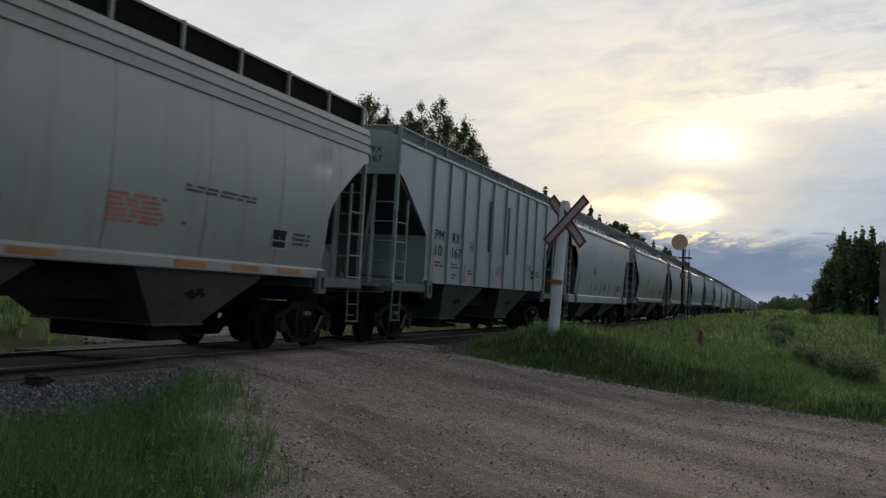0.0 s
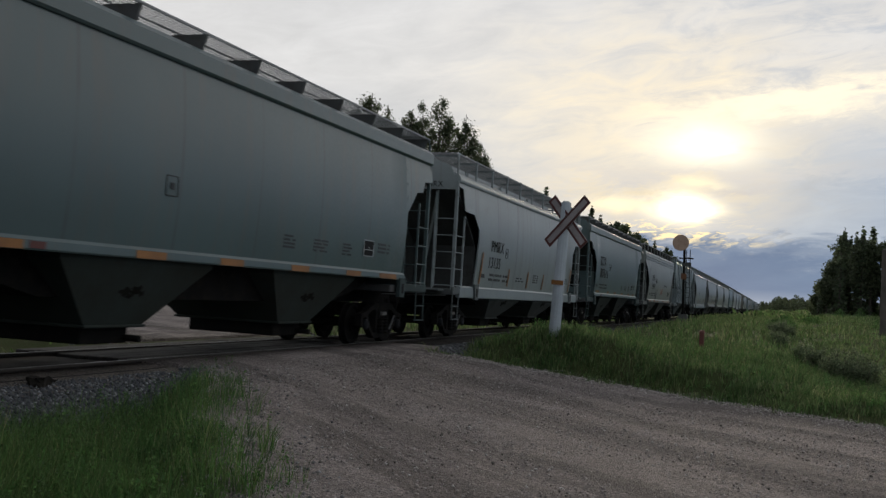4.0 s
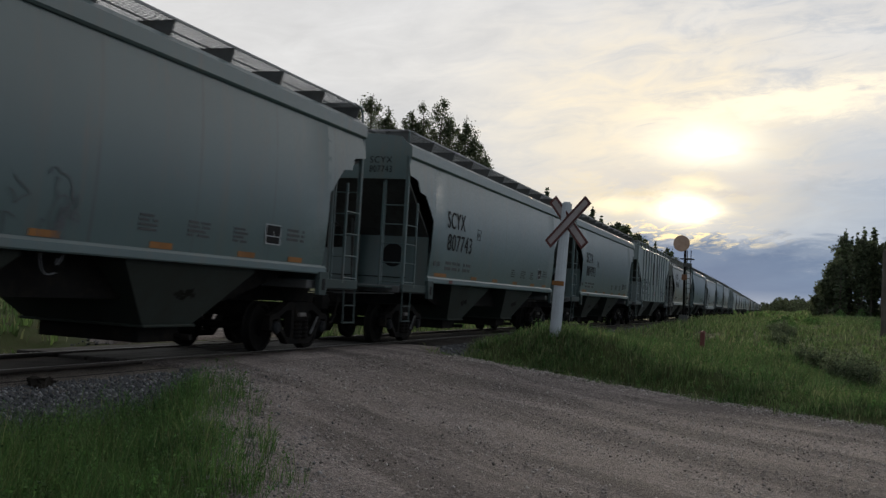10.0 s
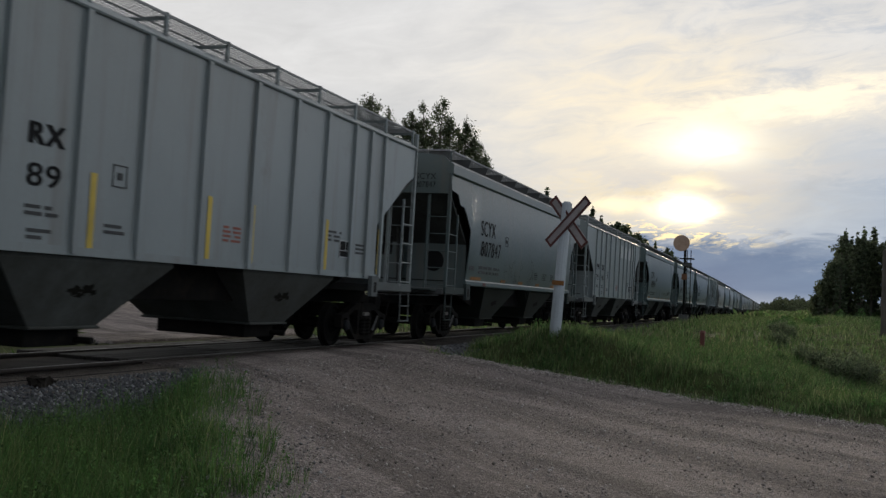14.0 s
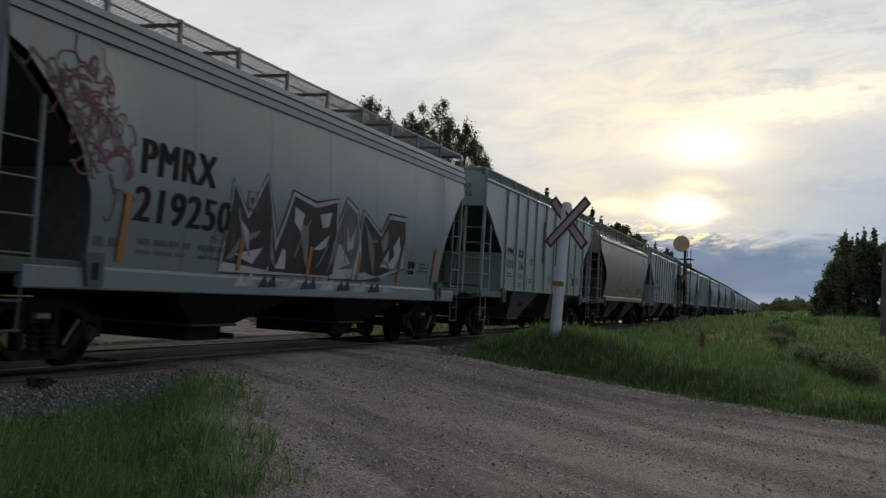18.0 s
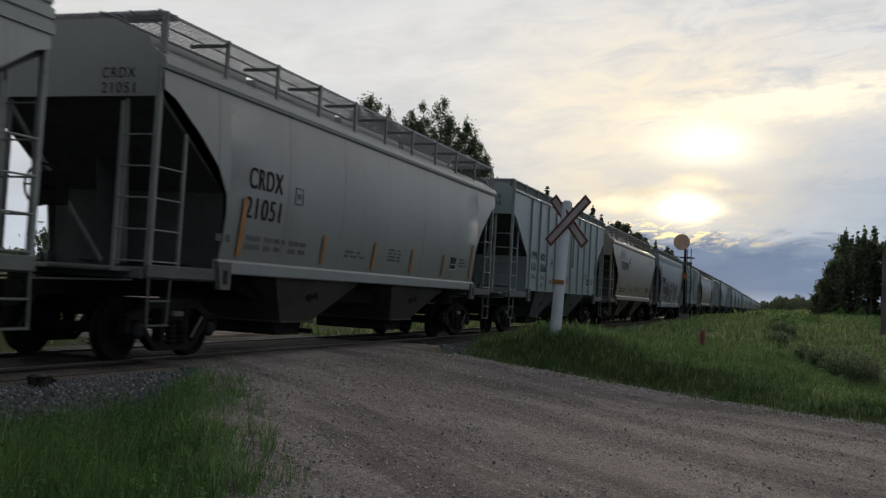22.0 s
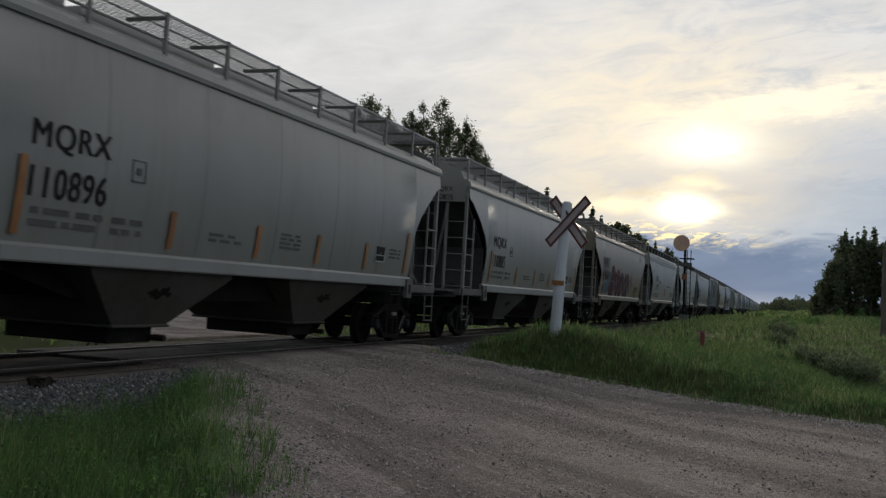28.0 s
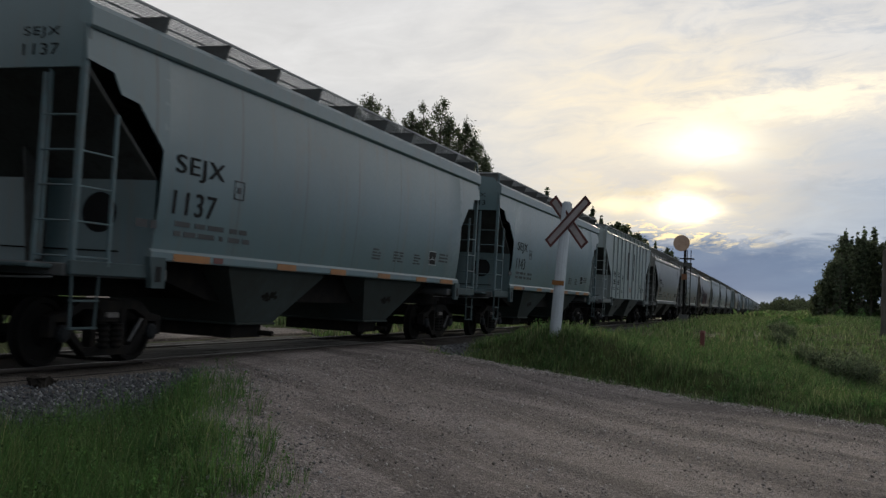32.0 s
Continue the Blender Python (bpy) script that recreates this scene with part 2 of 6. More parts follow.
def box(bm, x0, x1, y0, y1, z0, z1):
    v = [bm.verts.new((x, y, z)) for x in (x0, x1) for y in (y0, y1) for z in (z0, z1)]
    for a, b, c, d in ((0, 1, 3, 2), (4, 6, 7, 5), (0, 4, 5, 1), (2, 3, 7, 6), (0, 2, 6, 4), (1, 5, 7, 3)):
        bm.faces.new((v[a], v[b], v[c], v[d]))
    return bm


def slab(bm, pts, axis, a, b):
    """A prism: the outline pts in the plane across axis (0 x, 1 y, 2 z), from a to b."""
    def put(p, w):
        c = list(p)
        c.insert(axis, w)
        return bm.verts.new(c)
    lo, hi = [put(p, a) for p in pts], [put(p, b) for p in pts]
    bm.faces.new(lo), bm.faces.new(hi)
    for i in range(len(pts)):
        j = (i + 1) % len(pts)
        bm.faces.new((lo[i], lo[j], hi[j], hi[i]))
    return bm


def rod(bm, a, b, r, n=6, r2=None):
    a, b = Vector(a), Vector(b)
    m = (b - a).to_track_quat("Z", "Y").to_matrix()
    rings = []
    for p, q in ((a, r), (b, r2 if r2 is not None else r)):
        rings.append([bm.verts.new(p + m @ Vector((q * math.cos(i * math.tau / n), q * math.sin(i * math.tau / n), 0))) for i in range(n)])
    for i in range(n):
        j = (i + 1) % n
        bm.faces.new((rings[0][i], rings[0][j], rings[1][j], rings[1][i]))
    bm.faces.new(rings[0]), bm.faces.new(rings[1])
    return bm


def lathe(bm, prof, n=24, axis=1):
    """Turn (radius, along) pairs round an axis."""
    rings = []
    for r, w in prof:
        ring = []
        for i in range(n):
            c, s = r * math.cos(i * math.tau / n), r * math.sin(i * math.tau / n)
            ring.append(bm.verts.new((c, w, s) if axis == 1 else (w, c, s) if axis == 0 else (c, s, w)))
        rings.append(ring)
    for p, q in zip(rings, rings[1:]):
        for i in range(n):
            j = (i + 1) % n
            bm.faces.new((p[i], p[j], q[j], q[i]))
    bm.faces.new(rings[0]), bm.faces.new(rings[-1])
    return bm


def B():
    return bmesh.new()


def raw_mesh(name, verts, faces, material, smooth=False):
    """A large mesh from arrays of corners and of three- or four-cornered faces."""
    verts, faces = np.asarray(verts, np.float32), np.asarray(faces, np.int32)
    me = bpy.data.meshes.new(name)
    k = faces.shape[1]
    me.vertices.add(len(verts)), me.loops.add(faces.size), me.polygons.add(len(faces))
    me.vertices.foreach_set("co", verts.ravel())
    me.loops.foreach_set("vertex_index", faces.ravel())
    me.polygons.foreach_set("loop_start", np.arange(0, faces.size, k, dtype=np.int32))
    me.update(calc_edges=True)
    me.materials.append(material)
    if smooth:
        me.polygons.foreach_set("use_smooth", np.ones(len(faces), bool))
    return me


# ---- ground, road and track bed ----


def smooth(v, a, b):
    t = np.clip((v - a) / (b - a), 0, 1)
    return t * t * (3 - 2 * t)


def ripple(x, y, f, seed=0.0):
    return (np.sin(x * f * 1.3 + seed) * np.cos(y * f * 1.7 + seed * 2.1) + np.sin(x * f * 2.9 + y * f * 2.3 + seed * 3.7) * 0.5) / 1.5


def track_y(x):
    near = np.minimum(x, STRAIGHT)
    return OFF + BEND * near * near / 2 + BEND * STRAIGHT * np.maximum(x - STRAIGHT, 0)


ROAD_Y = (-22.0, -11.5, -5.2, -1.3, 0.8, 2.8, 3.9, 5.0, 5.7, 6.3, 7.2, 8.4, 10.4, 12.2, 16.0, 28.0, 68.0)
ROAD_LEFT = tuple(zip((-24.6, -12.1, -5.4, -1.0, 1.8, 4.7, 6.4, 7.9, 9.1, 10.0, 11.6, 12.4, 14.4, 15.6, 19.6, 34.5, 88.0), ROAD_Y))
ROAD_RIGHT = tuple(zip((1.5, 8.9, 13.3, 16.1, 17.65, 18.5, 18.75, 18.8, 19.1, 19.4, 20.1, 20.7, 22.0, 24.5, 30.0, 47.0, 104.0), ROAD_Y))


def across_road(x, y):
    """How far inside the road's edges a place lies (metres, negative outside)."""
    lx, ly = np.array(ROAD_LEFT).T
    rx, ry = np.array(ROAD_RIGHT).T
    return np.minimum(x - np.interp(y, ly, lx), np.interp(y, ry, rx) - x) * 0.75


def road_z(x, y):
    t = np.abs(y - track_y(x))
    return -0.03 - 0.36 * smooth(t, 1.9, 8.5) - 0.002 * np.maximum(t - 8, 0)


def ground_z(x, y):
    x, y = np.asarray(x, float), np.asarray(y, float)
    t = np.abs(y - track_y(x))
    right = smooth(y, 8.5, 6.5)
    out = -across_road(x, y)
    mound = 0.36 * smooth(out, -0.3, 0.7) * smooth(y, -0.5, 2.2) * smooth(y, 7.3, 6.5) * (1 - 0.4 * smooth(x, 24, 30))
    mound = mound + 0.42 * smooth(out, -0.3, 1.2) * smooth(y, 2.0, 4.2) * smooth(y, 6.0, 4.6) * (1 - smooth(x, 20.5, 25))
    bank = -0.42 + smooth(x, 13.0, 17.0) * (0.18 + mound) + 0.40 * smooth(x, 25, 90) + 0.5 * smooth(x, 90, 400)
    bank = bank - 0.48 * smooth(-y, -0.6, 2.5) * smooth(x, 17, 24) * (1 - smooth(x, 36, 58))
    bank = bank + 0.85 * smooth(x, 40, 105) * smooth(-y, -0.5, 4.0)
    far = -0.45 + 0.3 * smooth(x, 60, 300)
    z = bank * right + far * (1 - right)
    z = z + 0.05 * ripple(x, y, 0.8) + 0.025 * ripple(x, y, 2.3, 1.0)
    z = np.where(t < 3.1, np.minimum(z, np.interp(t, (1.55, 2.2, 3.0, 3.6), (-0.10, -0.22, -0.42, -0.60)) - 0.07), z)
    z = z + 0.45 * smooth(t, 3.6, 6.0) * (1 - right) * smooth(x, 60, 10)
    w = smooth(across_road(x, y), -0.9, 0.15)
    return z * (1 - w) + (road_z(x, y) - 0.035) * w


def axis_steps(marks):
    out = [np.arange(a, b, st) for a, b, st in marks]
    return np.concatenate(out + [[marks[-1][1]]])


def sheet_faces(nx, ny):
    i = np.arange(nx * ny).reshape(nx, ny)
    return np.stack([i[:-1, :-1], i[1:, :-1], i[1:, 1:], i[:-1, 1:]], -1).reshape(-1, 4)


def soil_material():
    m = bpy.data.materials.new("grassy_soil")
    m.use_nodes = True
    n = Nodes(m.node_tree)
    vec = n.coord("Object")
    a, b, c = n.noise(vec, 0.12, 5.0), n.noise(vec, 1.6, 6.0, 0.65), n.noise(vec, 24.0, 4.0, 0.7)
    col = n.mix(n.map(a, 0.35, 0.65), (0.048, 0.070, 0.022), (0.075, 0.092, 0.034))
    col = n.mix(n.map(b, 0.45, 0.70, 0.0, 0.7), col, (0.075, 0.064, 0.036))
    col = n.mix(n.map(c, 0.3, 0.7, 0.0, 0.6), col, (0.032, 0.042, 0.014))
    bsdf = m.node_tree.nodes["Principled BSDF"]
    n.tree.links.new(col, bsdf.inputs["Base Color"])
    bsdf.inputs["Roughness"].default_value = 0.95
    bsdf.inputs["Specular IOR Level"].default_value = 0.08
    bump = n.add("ShaderNodeBump", {"Height": c, "Strength": 0.7, "Distance": 0.05})
    n.tree.links.new(bump.outputs[0], bsdf.inputs["Normal"])
    return m


def gravel_material(name, pale, dark, rut):
    m = bpy.data.materials.new(name)
    m.use_nodes = True
    n = Nodes(m.node_tree)
    vec = n.coord("Object")
    big, mid, fine = n.noise(vec, 0.35, 5.0), n.noise(vec, 3.0, 6.0, 0.65), n.noise(vec, 60.0, 3.0, 0.7)
    cell = n.add("ShaderNodeTexVoronoi", {"Vector": vec, "Scale": 55.0})
    col = n.mix(n.map(big, 0.35, 0.65), pale, dark)
    turned = n.add("ShaderNodeMapping", {"Vector": vec, "Rotation": (0.0, 0.0, radians(-57))}).outputs[0]
    drag = n.noise(n.vmul(turned, (0.16, 0.85, 1.0)), 1.0, 6.0, 0.68, 0.8)
    col = n.mix(n.map(drag, 0.44, 0.60, 0.0, 0.92), col, rut)
    col = n.mix(n.map(mid, 0.50, 0.70, 0.0, 0.5), col, rut)
    lump = n.noise(vec, 13.0, 4.0, 0.7)
    col = n.mix(n.map(lump, 0.55, 0.70, 0.0, 0.6), col, tuple(k * 0.7 for k in rut))
    col = n.mix(0.75, col, n.mix(1.0, col, n.ramp(cell.outputs["Color"], [(0.0, 0.25), (0.5, 0.9), (1.0, 2.0)]), "MULTIPLY"))
    col = n.mix(n.map(fine, 0.52, 0.72, 0.0, 0.75), col, (0.085, 0.076, 0.07))
    col = n.mix(n.map(n.noise(vec, 120.0, 2.0, 0.7), 0.55, 0.70, 0.0, 0.6), col, tuple(k * 1.6 for k in pale))
    bsdf = m.node_tree.nodes["Principled BSDF"]
    n.tree.links.new(col, bsdf.inputs["Base Color"])
    bsdf.inputs["Roughness"].default_value = 0.92
    bsdf.inputs["Specular IOR Level"].default_value = 0.15
    bump = n.add("ShaderNodeBump", {"Height": n.math("ADD", cell.outputs["Distance"], n.math("ADD", n.math("MULTIPLY", mid, 0.8), n.math("ADD", n.math("MULTIPLY", fine, 0.8), n.math("MULTIPLY", lump, 1.6)))), "Strength": 1.0, "Distance": 0.022})
    n.tree.links.new(bump.outputs[0], bsdf.inputs["Normal"])
    return m


ROAD_GRAVEL = gravel_material("brown_gravel", (0.332, 0.285, 0.264), (0.268, 0.229, 0.212), (0.122, 0.104, 0.096))


def build_ground():
    xs = axis_steps(((-3500, -200, 330), (-200, -20, 18), (-20, 0, 1.0), (0, 40, 0.25), (40, 100, 1.5), (100, 400, 15), (400, 4500, 205)))
    ys = axis_steps(((-3500, -200, 330), (-200, -30, 17), (-30, -8, 1.0), (-8, 16, 0.25), (16, 40, 1.5), (40, 240, 20), (240, 3600, 210)))
    X, Y = np.meshgrid(xs, ys, indexing="ij")
    me = raw_mesh("ground", np.stack([X, Y, ground_z(X, Y)], -1).reshape(-1, 3), sheet_faces(len(xs), len(ys)), soil_material(), True)
    tagged(new("ground", me), "rough grassy ground with damp dark soil", "ground", kind="structure")
    # the gravel road, rutted along its length
    ly, ry = np.array(ROAD_LEFT), np.array(ROAD_RIGHT)
    k = np.linspace(0, 1, 340)
    at = np.linspace(0, 1, len(ly))
    near = np.interp(k, at, np.arange(len(ly)) / (len(ly) - 1.0))
    L = np.stack([np.interp(near, at, ly[:, i]) for i in (0, 1)], -1)
    R = np.stack([np.interp(near, at, ry[:, i]) for i in (0, 1)], -1)
    v = np.linspace(0, 1, 90)
    P = L[:, None] * (1 - v)[None, :, None] + R[:, None] * v[None, :, None]
    edge = np.minimum(v, 1 - v)
    wob = (ripple(P[..., 0], P[..., 1], 0.9, 4.0) * 0.16 + ripple(P[..., 0], P[..., 1], 3.3, 2.0) * 0.05) * (edge < 0.08)[None, :]
    P = P + (wob * np.where(v < 0.5, 1, -1)[None, :])[..., None] * np.array([0.8, -0.3])
    z = road_z(P[..., 0], P[..., 1])
    clear = smooth(np.abs(P[..., 1] - track_y(P[..., 0])), 2.0, 3.4)
    rut = np.zeros_like(z)
    for c, w, d in ((0.23, 0.035, 0.035), (0.36, 0.03, 0.022), (0.56, 0.04, 0.03), (0.70, 0.03, 0.028), (0.82, 0.03, 0.02)):
        rut -= d * np.exp(-((v[None, :] - c - 0.012 * np.sin(k * 40)[:, None]) / w) ** 2)
    z = z + clear * (rut + 0.012 * ripple(P[..., 0], P[..., 1], 1.4)) + 0.012
    z = z - 0.07 * (edge < 0.012)[None, :]
    hole = np.abs(P[..., 1] - track_y(P[..., 0]))
    z = np.where(hole < 1.95, -0.25, z)
    me = raw_mesh("road", np.concatenate([P, z[..., None]], -1).reshape(-1, 3), sheet_faces(len(k), len(v)), ROAD_GRAVEL, True)
    tagged(new("road", me), "brown gravel road with shallow wheel ruts", "road", kind="structure")


build_ground()
GRIT = gravel_material("brown_grit", (0.215, 0.186, 0.160), (0.165, 0.142, 0.124), (0.105, 0.092, 0.082))
GRAVEL_GREY = gravel_material("grey_ballast", (0.115, 0.122, 0.132), (0.085, 0.09, 0.10), (0.05, 0.05, 0.052))


def sweep(name, prof, s0, s1, step, material, side, smooth_it=False):
    """A profile of (across, up) pairs carried along the track's line."""
    ss = list(np.arange(s0, s1 + step * 0.5, step))
    k = len(prof)
    mid = (sum(a for a, z in prof) / k, sum(z for a, z in prof) / k)
    rings = [(ss[0], [mid] * k)] + [(s, prof) for s in ss] + [(ss[-1], [mid] * k)]
    ss = [s for s, ring in rings]
    verts = []
    for s, ring in rings:
        m = on_track(s)
        for a, z in ring:
            verts.append(m @ Vector((0, side + a, z)))
    i = np.arange(len(ss) * k).reshape(len(ss), k)
    j = np.roll(i, -1, axis=1)
    f = np.stack([i[:-1], i[1:], j[1:], j[:-1]], -1).reshape(-1, 4)
    return raw_mesh(name, [tuple(v) for v in verts], f, material, smooth_it)


def build_track():
    bed = thing("railway_track", "single railway track with worn steel rails on dark ballast", "railway track", kind="structure")
    prof = [(-3.6, -0.60), (-3.0, -0.42), (-2.2, -0.22), (-1.55, -0.10), (1.55, -0.10), (2.2, -0.22), (3.0, -0.42), (3.6, -0.60)]
    part("ballast_bed", sweep("ballast_bed", prof, -120, 1500, 4.0, GRAVEL_GREY, 0.0), GRAVEL_GREY, bed, "grey crushed stone ballast")
    # dark fill between the rails, the train's shade put into its colour
    shaded_fill = [(-1.42, -0.12), (1.42, -0.12), (1.36, -0.060), (-1.36, -0.060)]
    for s0, s1 in ((-120, 12.1), (21.1, 1500)):
        part("oily_centre", sweep("oily_centre", shaded_fill, s0, s1, 4.0 if s1 > 100 else 3.3, SHADED_BED, 0.0), SHADED_BED, bed, "stone between the rails, coloured dark with train shade")
    web = [(-0.075, -0.18), (0.075, -0.18), (0.075, -0.165), (0.012, -0.14), (0.012, -0.045), (0.036, -0.035), (0.036, -0.004), (-0.036, -0.004), (-0.036, -0.035), (-0.012, -0.045), (-0.012, -0.14), (-0.075, -0.165)]
    for side in (-0.7535, 0.7535):
        r = part("rail", sweep("rail", web, -120, 1500, 4.0, RAIL, side), RAIL, bed)
        part("rail_head", sweep("rail_head", [(-0.018, -0.006), (0.018, -0.006), (0.014, 0.0), (-0.014, 0.0)], -120, 1500, 4.0, RAILTOP, side), RAILTOP, r, "polished bright running surface")
    tie = mesh_of(box(B(), -0.11, 0.11, -1.3, 1.3, -0.26, -0.072), "tie")
    for i in range(170):
        ob = part("tie", tie, TIMBER, bed)
        ob.matrix_basis = on_track(-12 + i * 0.56 + random.uniform(-0.03, 0.03)) @ pose(0, random.uniform(-0.04, 0.04), 0, 0, 0, random.uniform(-1, 1))
    # trodden grit that covers the ends of the ties beside the crossing
    grit = [(-1.95, -0.30), (-1.85, -0.145), (-1.45, -0.065), (-0.84, -0.045), (-0.84, -0.2)]
    part("grit_strip", sweep("grit_strip", grit, -30, 12.6, 1.065, GRIT, 0.0), GRIT, bed, "brown trodden grit along the rail")
    # timber crossing between and beside the rails
    s0, s1 = 12.2, 21.0
    fill = [(-2.1, -0.25), (-2.05, -0.022), (-1.5, -0.012), (-0.84, -0.022), (-0.84, -0.2)]
    part("gravel_fill", sweep("gravel_fill", fill, 12.1, 21.3, 1.15, ROAD_GRAVEL, 0.0), ROAD_GRAVEL, bed, "brown gravel packed against the rail")
    deck = thing("crossing_deck", "weathered timber planks of a level crossing", "level crossing", kind="structure")
    rows = [(-0.54 + i * 0.27, 0.245, -0.01) for i in range(7)] + [(0.96, 0.24, 0), (1.23, 0.24, 0)]
    for a, w, dz in rows:
        cut = s0 + random.uniform(-0.1, 0.1)
        while cut < s1 - 0.5:
            length = min(random.uniform(2.2, 3.2), s1 - cut + random.uniform(-0.1, 0.1))
            bm = box(B(), 0.008, length - 0.008, -w / 2, w / 2, -0.17, -0.012 + random.uniform(-0.008, 0.006))
            bmesh.ops.bevel(bm, geom=bm.edges[:], offset=0.012, segments=1, affect="EDGES")
            ob = part("plank", bm, PLANK, deck)
            ob.matrix_basis = on_track(cut) @ pose(0, a, dz)
            cut += length


build_track()


# ---- grass, stones ----


def blades(name, places, heights, widths, lean, material, seed, bow=None):
    """Bent, tapered blades rooted at places."""
    rng = np.random.default_rng(seed)
    n = len(places)
    yaw = rng.uniform(0, math.tau, n)
    bow = rng.uniform(0, math.tau, n) if bow is None else bow
    bend = lean * heights * rng.uniform(0.2, 1.0, n)
    dx, dy = np.cos(yaw) * widths / 2, np.sin(yaw) * widths / 2
    bx, by = np.cos(bow) * bend, np.sin(bow) * bend
    z = places[:, 2]
    v = np.empty((n, 5, 3))
    for i, (s, k, h) in enumerate(((-1, 0.0, 0.0), (1, 0.0, 0.0), (-0.8, 0.3, 0.55), (0.8, 0.3, 0.55), (0, 1.0, 1.0))):
        v[:, i, 0] = places[:, 0] + dx * s + bx * k
        v[:, i, 1] = places[:, 1] + dy * s + by * k
        v[:, i, 2] = z + heights * h * (1 - 0.12 * lean * k) - (0.02 if h == 0 else 0)
    base = np.arange(n)[:, None] * 5
    f = np.concatenate([base + [0, 1, 3], base + [0, 3, 2], base + [2, 3, 4]])
    return raw_mesh(name, v.reshape(-1, 3), f, material)


def blade_material(name, a, b, c):
    m = bpy.data.materials.new(name)
    m.use_nodes = True
    n = Nodes(m.node_tree)
    vec = n.coord("Object")
    geo = n.add("ShaderNodeNewGeometry")
    patch = n.noise(vec, 0.55, 4.0)
    col = n.mix(n.map(patch, 0.35, 0.65), a, b)
    col = n.mix(n.map(n.noise(vec, 2.6, 4.0, 0.6), 0.40, 0.66, 0.0, 0.6), col, tuple(k * 0.72 for k in a))
    col = n.mix(n.map(geo.outputs["Random Per Island"], 0.45, 1.0, 0.0, 0.9), col, c)
    tone = n.map(n.math("FRACT", n.math("MULTIPLY", geo.outputs["Random Per Island"], 17.3)), 0.0, 1.0, 0.40, 1.75)
    col = n.mix(1.0, col, n.add("ShaderNodeCombineXYZ", {0: tone, 1: tone, 2: tone}).outputs[0], "MULTIPLY")
    bsdf = m.node_tree.nodes["Principled BSDF"]
    n.tree.links.new(col, bsdf.inputs["Base Color"])
    bsdf.inputs["Roughness"].default_value = 0.7
    bsdf.inputs["Transmission Weight"].default_value = 0.0
    thin = n.add("ShaderNodeBsdfTranslucent", {"Color": col})
    mixed = n.add("ShaderNodeMixShader", {0: 0.48, 1: bsdf.outputs[0], 2: thin.outputs[0]})
    n.tree.links.new(mixed.outputs[0], m.node_tree.nodes["Material Output"].inputs[0])
    return m


GRASS = blade_material("grass_blades", (0.052, 0.134, 0.034), (0.082, 0.178, 0.046), (0.165, 0.205, 0.08))
GRASS_DARK = blade_material("dark_grass_blades", (0.082, 0.162, 0.048), (0.135, 0.205, 0.066), (0.235, 0.240, 0.125))
LEAVES = blade_material("poplar_leaves", (0.082, 0.110, 0.056), (0.104, 0.126, 0.068), (0.120, 0.136, 0.080))
NEEDLES = blade_material("spruce_needles", (0.062, 0.092, 0.048), (0.080, 0.108, 0.056), (0.095, 0.115, 0.065))


def scatter(n, x0, x1, y0, y1, keep, seed):
    rng = np.random.default_rng(seed)
    x, y = rng.uniform(x0, x1, n), rng.uniform(y0, y1, n)
    ok = keep(x, y, rng.uniform(0, 1, n))
    return x[ok], y[ok]


def grass_field(name, label, n, x0, x1, y0, y1, keep, h, w, lean, material, seed, tuft=0.06, per=14):
    """Grass in tufts: blades spread outwards from each tuft's middle."""
    cx, cy = scatter(n // per, x0, x1, y0, y1, keep, seed)
    rng = np.random.default_rng(seed + 1)
    k = len(cx)
    grow = np.clip(0.62 + 0.30 * ripple(cx, cy, 1.1, 3.0) + 0.25 * ripple(cx, cy, 3.7, 5.0) + rng.normal(0, 0.28, k), 0.25, 1.25)
    wide = tuft * rng.uniform(0.5, 1.5, k)
    ox, oy = rng.normal(size=(2, k, per)) * wide[None, :, None]
    x, y = (cx[:, None] + ox).ravel(), (cy[:, None] + oy).ravel()
    hh = (rng.uniform(h[0], h[1], (k, per)) * grow[:, None]).ravel()
    bow = (np.arctan2(oy, ox) + rng.normal(0, 0.7, (k, per))).ravel()
    p = np.stack([x, y, ground_z(x, y)], -1)
    me = blades(name, p, hh, rng.uniform(w[0], w[1], len(x)), lean, material, seed + 2, bow)
    return tagged(new(name, me), label, "grass", kind="stuff")


def shoulder(x, y, r):
    e = x - np.interp(y, ROAD_Y, np.array(ROAD_LEFT)[:, 0])
    return (e > -0.5 - 0.4 * r) & (e < 0.4 + 2.2 * r * r) & (x < 12.5)


def verge(x, y, r):
    t = np.abs(y - track_y(x))
    e = across_road(x, y) + 0.35 * ripple(x, y, 1.7, 6.0) + 0.2 * ripple(x, y, 4.3, 2.0)
    inner = 1.05 * (x < 13)
    return (e < inner + np.where(x < 13, -0.25, 0.12) - 0.7 * r * r - inner * 0.9 * np.sqrt(r)) & (t > 2.10 + 1.2 * r * r + 0.25 * ripple(x, y, 1.5) + 0.15 * (x > 7.5) * (x < 13) + 1.1 * smooth(x, 10.0, 11.4) * (x < 13)) & (y < track_y(x)) & (np.hypot(x - 26.2, y - 2.05) > 0.85)


def post_foot(x, y, r):
    return np.hypot(x - 19.6, y - 4.3) < 0.65


def road_edge(x, y, r):
    e = across_road(x, y) + 0.15 * ripple(x, y, 2.7, 6.0)
    return (e < 0.22 - 0.25 * r) & (e > -1.3) & (x > 14) & (y < track_y(x) - 2.3)


def beyond(x, y, r):
    return (y > track_y(x) + 2.9 + r) & (across_road(x, y) < -0.4)


